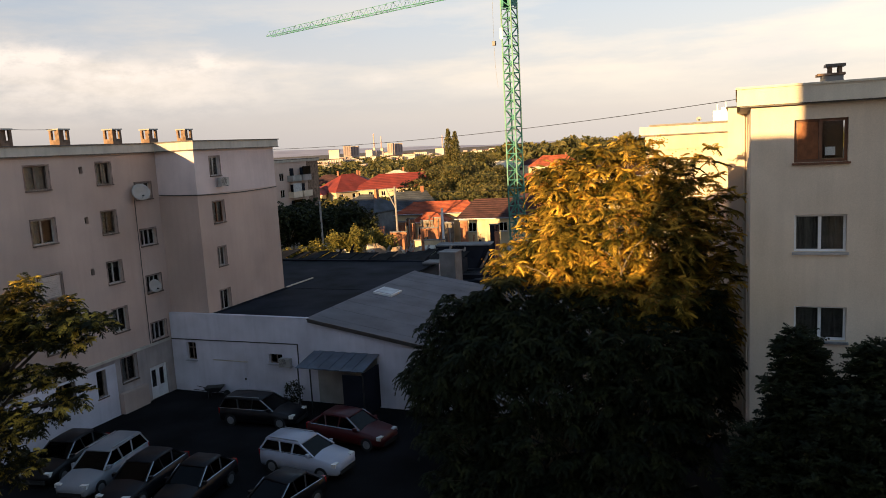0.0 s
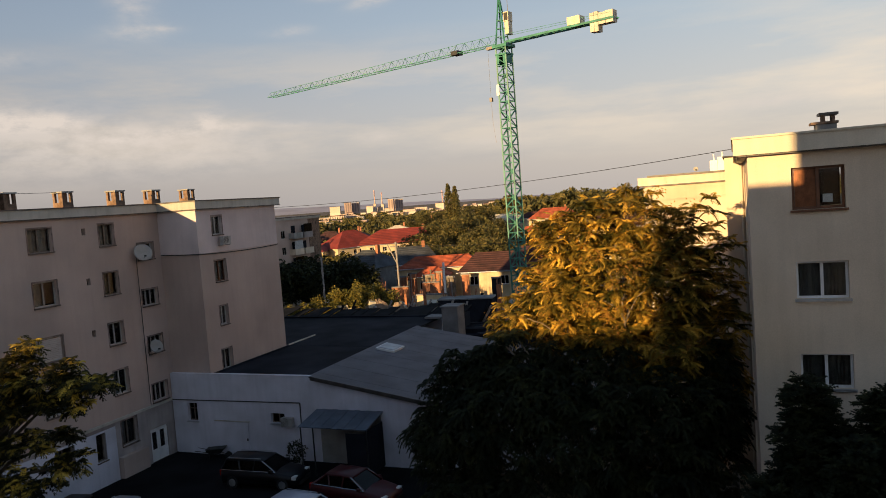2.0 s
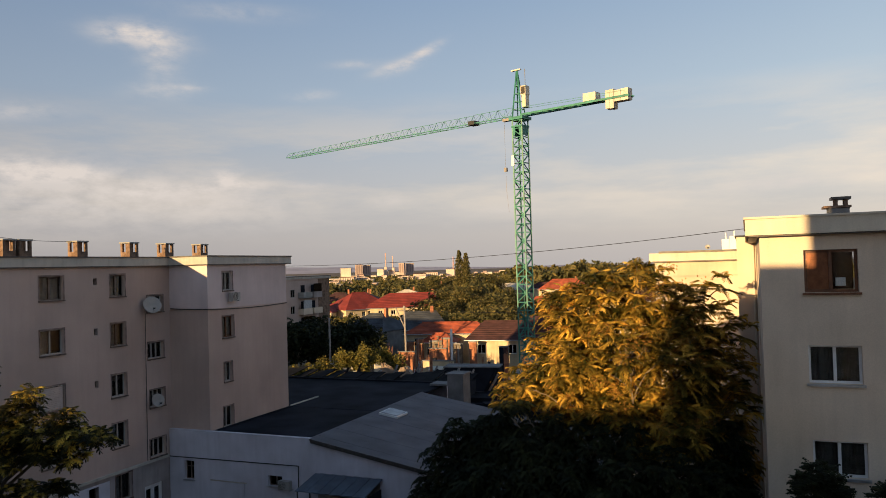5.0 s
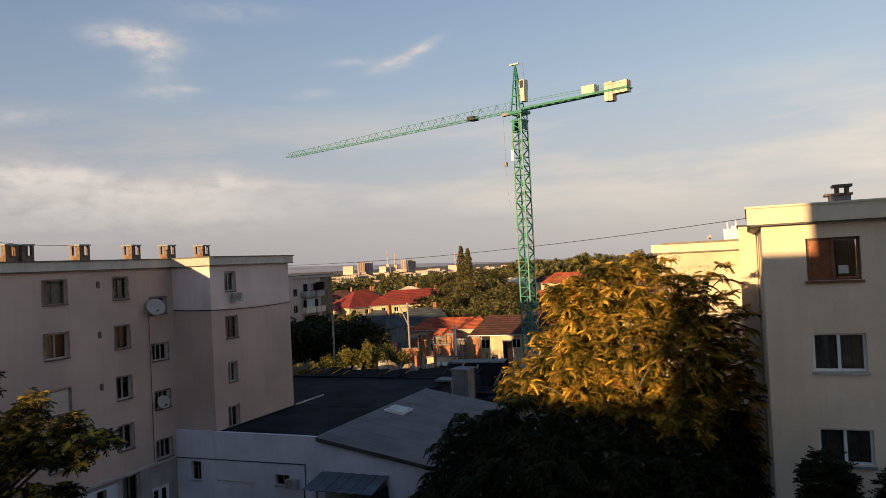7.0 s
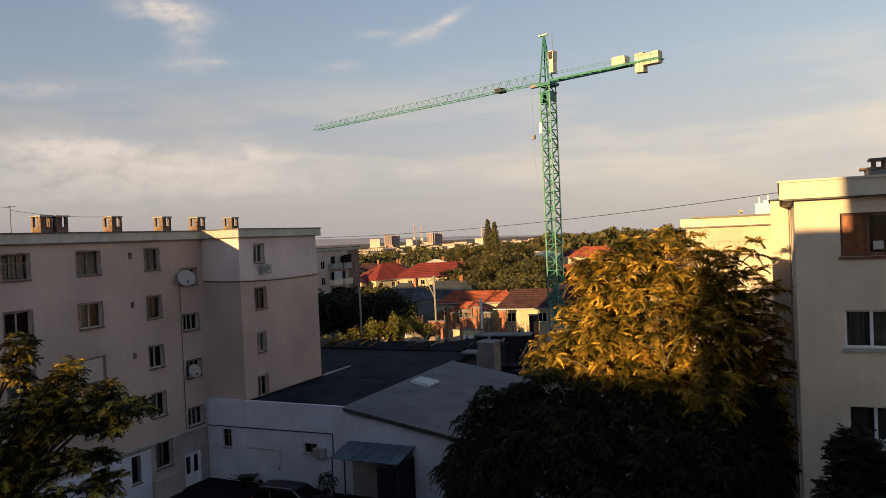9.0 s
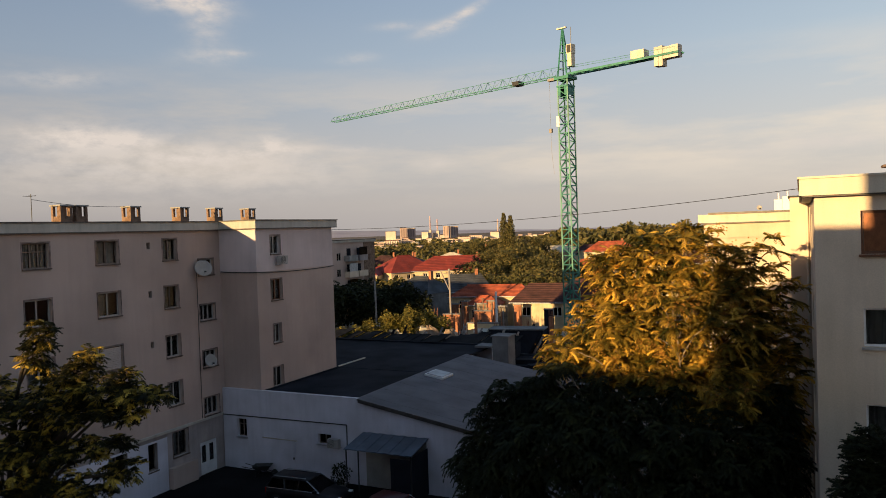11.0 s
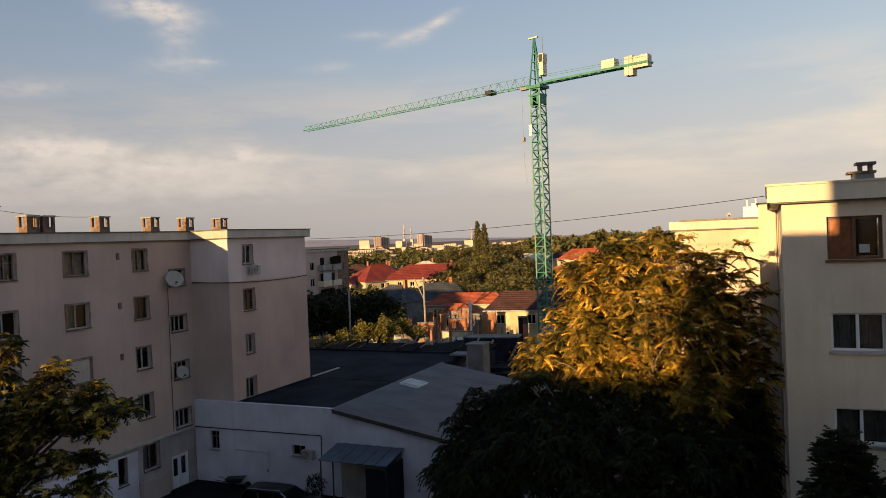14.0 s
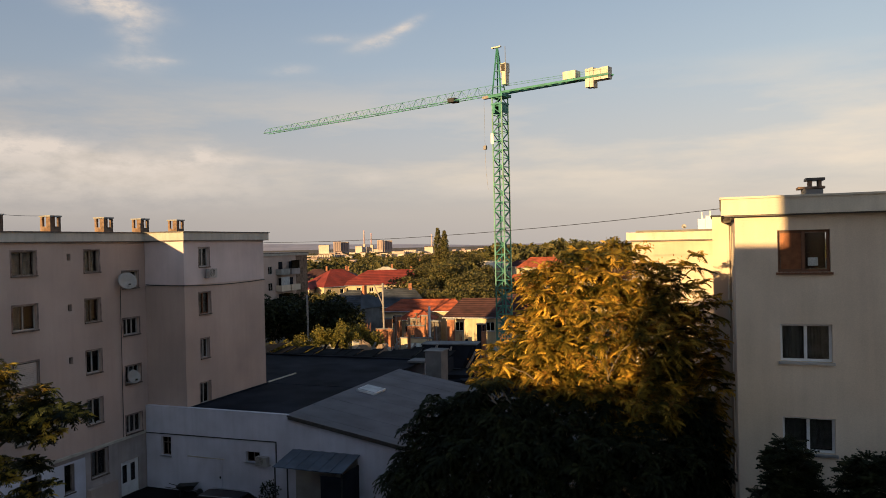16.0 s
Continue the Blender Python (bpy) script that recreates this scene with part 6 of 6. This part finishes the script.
for az_, d, wx, h in ((-30.2, 83, 3.0, 2.9), (-28.6, 84, 3.4, 3.2), (-27.2, 83, 2.8, 3.35), (-25.6, 82, 1.8, 3.0)):
    t = thing("sand_heap", at(az_, d), 0, "pale heap of sand and rubble on the lot", "heap", "sand heaps on the lot")
    bm = bmesh.new()
    prev = None
    for i in range(9):
        rr = i / 8
        ring = [bm.verts.new((wx * rr * math.cos(a * 0.3927), 1.6 * rr * math.sin(a * 0.3927), max(0.0, h * (1 - rr * rr) * (1 + 0.12 * noise.noise(Vector((a * 0.9 + az_, rr * 4, d)))) if i else h))) for a in range(16)] if i else [bm.verts.new((0, 0, h))]
        if prev:
            for a in range(16):
                bm.faces.new((prev[0], ring[a], ring[(a + 1) % 16]) if len(prev) == 1 else (prev[a], ring[a], ring[(a + 1) % 16], prev[(a + 1) % 16]))
        prev = ring
    part("mound", bm, M["sand"], t)
    for k in range(7):
        bm = bmesh.new()
        a, w_ = rh.uniform(0, 6.28), rh.uniform(0.15, 0.4)
        rr = rh.uniform(0.2, 0.7)
        box(bm, -w_, w_, -w_ * 0.7, w_ * 0.7, -0.3, rh.uniform(0.15, 0.45), pose(wx * rr * math.cos(a), 1.6 * rr * math.sin(a), h * (1 - rr * rr), rh.uniform(-25, 25), rh.uniform(-25, 25), rh.uniform(0, 90)))
        part("rubble", bm, M["concrete_pale" if k % 2 else "concrete_dim"], t)

# street pole with a bracket lamp, and a slim pole
pole = thing("utility_pole", (-40.7, 85.75, 0), 0, "pale wooden utility pole with a slanting stay", "pole")
part("pole", rods([((0, 0, 0), (-0.1, 0, 9.1))], 0.13, 8), M["wood_pole"], pole)
part("stay", rods([((-0.08, 0, 6.2), (-1.35, 0, 8.9))], 0.08, 6), M["wood_pole"], pole)
part("crossarm", rods([((-0.9, 0, 8.5), (0.6, 0, 8.6))], 0.05, 6), M["wood_pole"], pole)
pole2 = thing("utility_pole", (-46.7, 77, 0), 0, "slim grey utility pole before dark trees", "pole")
part("pole", rods([((0, 0, 0), (0, 0, 8.2))], 0.12, 8), M["wood_pole"], pole2)
pole3 = thing("utility_pole", (-32.5, 89, 0), 0, "white post beside the orange-roofed house", "pole")
part("pole", rods([((0, -8, 0), (0, -8, 6.6))], 0.14, 8), M["white_frame"], pole3)


def cable(name, a, b, sag, r, label):
    bm = bmesh.new()
    a, b = Vector(a), Vector(b)
    side = (b - a).cross(Vector((0, 0, 1))).normalized()
    prev = None
    for k in range(25):
        p = a.lerp(b, k / 24) - Vector((0, 0, sag * 4 * (k / 24) * (1 - k / 24)))
        ring = [bm.verts.new(p + side * (r * math.cos(q * 1.2566)) + Vector((0, 0, r * math.sin(q * 1.2566)))) for q in range(5)]
        if prev:
            for q in range(5):
                bm.faces.new((prev[q], prev[(q + 1) % 5], ring[(q + 1) % 5], ring[q]))
        else:
            bm.faces.new(ring[::-1])
        prev = ring
    bm.faces.new(prev)
    return tagged(part(name, bm, M["dark_steel"]), label, "cable")


cable("overhead_cable", (XD + 0.05, 42.6, 14.35), (0.2, 33.4, 15.25), 0.35, 0.014, "thin black cable strung between the blocks")
cable("wall_cable", (XD + 0.05, 42.6, 11.85), (XD + 0.05, 34.6, 11.9), 0.1, 0.03, "black cable clipped along the rendered wall")
cable("wall_cable", (XD + 0.05, 34.6, 11.9), (XA + 0.1, 34.6, 11.95), 0.02, 0.03, "black cable clipped along the rendered wall")
cable("aerial_wire", (-36.5, 25.6, 16.4), (-36, 31.6, 16.1), 0.15, 0.012, "thin wire from the aerial to a chimney")
cable("street_cable", (-41.2, 85.7, 8.6), (-8, 84, 9.2), 0.6, 0.02, "thin street wire from the wooden pole")

# trees and bushes of the middle distance
rt = random.Random(8)
# the block's shade is put into the leaf colour of these trees
for k in range(13):
    az_ = -35.0 + k * 0.52
    far_tree("tree", at(az_, 98 + rt.uniform(-5, 6)), (8.6 if k < 6 else 8.0) * rt.uniform(0.82, 0.98), 3.0, 1600, 0.24, 100 + k, "leaf_shaded", "dense dark tree in the shade behind the block", "dark trees behind the block")
for az_, d, h, r in ((-34.6, 80, 3.2, 1.5), (-33.6, 81, 3.4, 1.6), (-32.5, 82, 3.6, 1.6), (-31.4, 83, 4.0, 1.7), (-30.3, 84, 4.4, 1.4), (-28.1, 85, 5.0, 1.5), (-27.2, 86, 4.6, 1.3), (-29.3, 84, 3.8, 1.2), (-28.7, 83, 4.5, 1.1), (-27.6, 84, 4.1, 1.2), (-31.0, 82, 3.3, 1.1), (-26.4, 85, 3.7, 1.2), (-29.9, 83, 4.2, 1.0)):
    far_tree("bush", at(az_, d), h, r, 2000, 0.13, int(-az_ * 10), "leaf_bush", "sunlit yellow-green bush at the edge of the lot", "bushes at the lot edge", 0.9)
for az_, d, h, r in ((-20.9, 150, 9.3, 3.6), (-19.6, 160, 10.0, 4), (-18.4, 150, 8.2, 4), (-17.0, 145, 7.4, 3.5), (-22.3, 155, 8.8, 4), (-21.5, 190, 10.6, 4.5), (-20.1, 190, 10.5, 4), (-19.0, 135, 8.2, 4), (-23.0, 142, 7.5, 5), (-20.0, 120, 7.0, 4.5), (-18.0, 122, 7.4, 4.5), (-21.6, 125, 6.8, 4), (-16.4, 160, 6.6, 4), (-14.6, 150, 6.4, 4), (-13.2, 220, 6.0, 5), (-10.8, 160, 9, 5), (-15.2, 128, 6.0, 3.6), (-23.3, 265, 9.2, 4), (-22.5, 275, 9.8, 4.5), (-21.7, 285, 10.2, 4.5), (-20.9, 262, 10.2, 4.5), (-19.9, 275, 10.6, 5), (-19.0, 268, 10.4, 4.5), (-18.3, 290, 9.4, 4), (-23.9, 255, 7.6, 4), (-17.7, 215, 7.0, 3.5), (-24.6, 240, 6.0, 3.5)):
    far_tree("tree", at(az_, d), h, r, 4600, 0.24, int(-az_ * 10) + 7, "leaf_far", "leafy green tree among the houses", "trees among the houses")
q = []
rp = random.Random(2)
pop = thing("poplar", at(-20.85, 260), 0, "tall dark slender poplar above the roofs", "tree")
for k in range(5200):
    one = k % 2
    top = 18.6 if one else 19.6
    z = rp.uniform(4, top)
    rad = 1.5 * min(1, (top + 0.5 - z) / 7 + 0.2) * rp.uniform(0.3, 1.1) * (1 + 0.3 * noise.noise(Vector((z * 0.9, one * 5.0, 0))))
    a = rp.random() * 6.28
    p = Vector((math.cos(a) * rad + (1.35 if one else -1.15), math.sin(a) * rad, z))
    u = Vector((rp.gauss(0, 1), rp.gauss(0, 1), rp.gauss(0, 1))).normalized() * 0.22
    v = Vector((rp.gauss(0, 1), rp.gauss(0, 1), rp.gauss(0, 1.6))).normalized() * 0.3
    q.append((p - u, p + v, p + u, p - v))
leaf_part("crown", q, M["leaf_far"], pop)
part("trunk", rods([((0, 0, 0), (0, 0, 14))], 0.4, 7), M["bark"], pop)

# woods and scattered trees out to the horizon
q = []
for k in range(26):
    clump_tree(q, at(rt.uniform(-31.5, -23.0), rt.uniform(160, 172)), rt.uniform(2.6, 3.9), rt.uniform(2, 3), 160, 0.5, rt)
for k in range(240):
    az_, d = rt.uniform(-34, -6), rt.uniform(200, 620)
    if (-31 < az_ < -22.5 and d < 240) or (-18.8 < az_ < -12 and d < 320):
        continue
    clump_tree(q, at(az_, d), min(9.5, 13 - 0.012 * d) * rt.uniform(0.55, 0.9), rt.uniform(4, 8), 160, 1.0, rt)
for k in range(90):
    az_, d = rt.uniform(-17, 6), rt.uniform(330, 560)
    clump_tree(q, at(az_, d), rt.uniform(10.5, 14.5), rt.uniform(6, 10), 220, 1.3, rt)
for k in range(120):
    az_, d = rt.uniform(-36, -14), rt.uniform(620, 1100)
    clump_tree(q, at(az_, d), rt.uniform(2.5, 4.5), rt.uniform(8, 14), 90, 1.6, rt)
woods = leaf_part("far_woods", q, M["leaf_far"], None)
tagged(woods, "hazy green tree belts of the plain", "woods", kind="stuff")

# the town on the horizon
tw = random.Random(4)


def town_building(az0, az1, d, el_top, m_, label="pale sunlit building on the far skyline", slots=0):
    """A far block between two bearings whose roof lies at a given angle over the eye's horizon."""
    w_, h = d * radians(az1 - az0), 14 + d * math.tan(radians(el_top))
    mid_ = (az0 + az1) / 2
    t = thing("town_building", at(mid_, d), -mid_ + tw.uniform(-14, 14), label, "building", "buildings of the far town")
    part("block", boxes((-w_ / 2, w_ / 2, -6, 6, 0, h)), M[m_], t)
    part("roof", boxes((-w_ / 2 - 0.3, w_ / 2 + 0.3, -6.3, 6.3, h, h + 0.6)), M[tw.choice(("concrete", "tile_brown", "town_grey"))], t)
    for k in range(slots):
        x = -w_ / 2 + w_ * (k + 0.5) / slots
        part("window_strip", boxes((x - w_ / slots * 0.2, x + w_ / slots * 0.2, -6.25, -6.02, h * 0.2, h * 0.95)), M["town_dark"], t)


for spec in ((-30.25, -29.47, 1300, 0.08, "town_wall"), (-29.14, -28.62, 1500, 0.33, "town_grey", "tall housing tower on the far skyline", 3), (-28.55, -27.98, 1520, 0.29, "town_grey", "tall housing tower on the far skyline", 3),
             (-25.75, -25.32, 1500, 0.36, "town_grey", "tall housing tower on the far skyline", 2), (-25.23, -24.67, 1520, 0.33, "town_grey", "tall housing tower on the far skyline", 3),
             (-27.45, -26.95, 1400, -0.06, "town_wall"), (-26.9, -26.72, 1420, 0.1, "town_wall"), (-26.6, -26.35, 1430, -0.15, "town_wall"), (-26.3, -26.1, 1420, 0.02, "town_wall"), (-26.05, -25.8, 1400, -0.3, "town_wall"),
             (-31.2, -30.4, 760, -0.7, "town_wall"), (-30.3, -29.2, 720, -0.62, "town_wall", "long pale housing block before the skyline", 6), (-29.1, -28.2, 740, -0.7, "town_wall", "long pale housing block before the skyline", 5),
             (-24.6, -23.8, 860, -0.5, "town_wall"), (-23.7, -22.7, 880, -0.45, "town_wall", "long pale housing block before the skyline", 6), (-22.1, -21.45, 900, -0.2, "town_wall"), (-18.85, -18.55, 900, -0.52, "town_wall"), (-17.95, -17.5, 880, -0.4, "town_wall"), (-19.9, -19.6, 950, -0.5, "town_grey")):
    town_building(*spec)
for k in range(110):
    a0 = tw.uniform(-31.5, -13.5)
    d = tw.uniform(420, 1100)
    town_building(a0, a0 + tw.uniform(0.12, 0.55), d, max(-1.35, -690 / d) + tw.uniform(0.0, 0.22), tw.choice(("town_wall", "town_wall", "town_grey")), "small pale house among the far trees")
for az_, d, h in ((-26.8, 1600, 47), (-26.25, 1600, 40.5), (-21.55, 1500, 34)):
    t = thing("factory_chimney", at(az_, d), 0, "tall factory chimney banded red and white", "chimney", "chimneys of the far power plant")
    for k in range(6):
        bm = bmesh.new()
        bar(bm, (0, 0, h * k / 6), (0, 0, h * (k + 1) / 6), 1.6 - 0.1 * k, 12, 1.5 - 0.1 * k)
        part("band", bm, M["stack_red_hazed"] if k % 2 else M["town_grey"], t)
bm = bmesh.new()
prev = None
for k in range(121):
    az_ = -75 + k
    e_ = 0.3 if az_ < -34 else max(-0.14, 0.28 - (az_ + 34) * 0.0255)
    hh = 14 + 4100 * math.tan(radians(e_ + 0.05 * noise.noise(Vector((az_ * 0.3, 2.2, 0))) + 0.02 * noise.noise(Vector((az_ * 1.1, 7.7, 0)))))
    x, y, _ = at(az_, 4100)
    x2, y2, _ = at(az_, 4400)
    x3, y3, _ = at(az_, 3300)
    cur = [bm.verts.new((x3, y3, 0)), bm.verts.new((x, y, max(3, hh))), bm.verts.new((x2, y2, -5))]
    if prev:
        for i in range(2):
            bm.faces.new((prev[i], prev[i + 1], cur[i + 1], cur[i]))
    prev = cur
tagged(part("backdrop_hills", bm, M["hill"]), "low hills on the horizon with blue-grey haze in their colour", "hills", kind="structure")
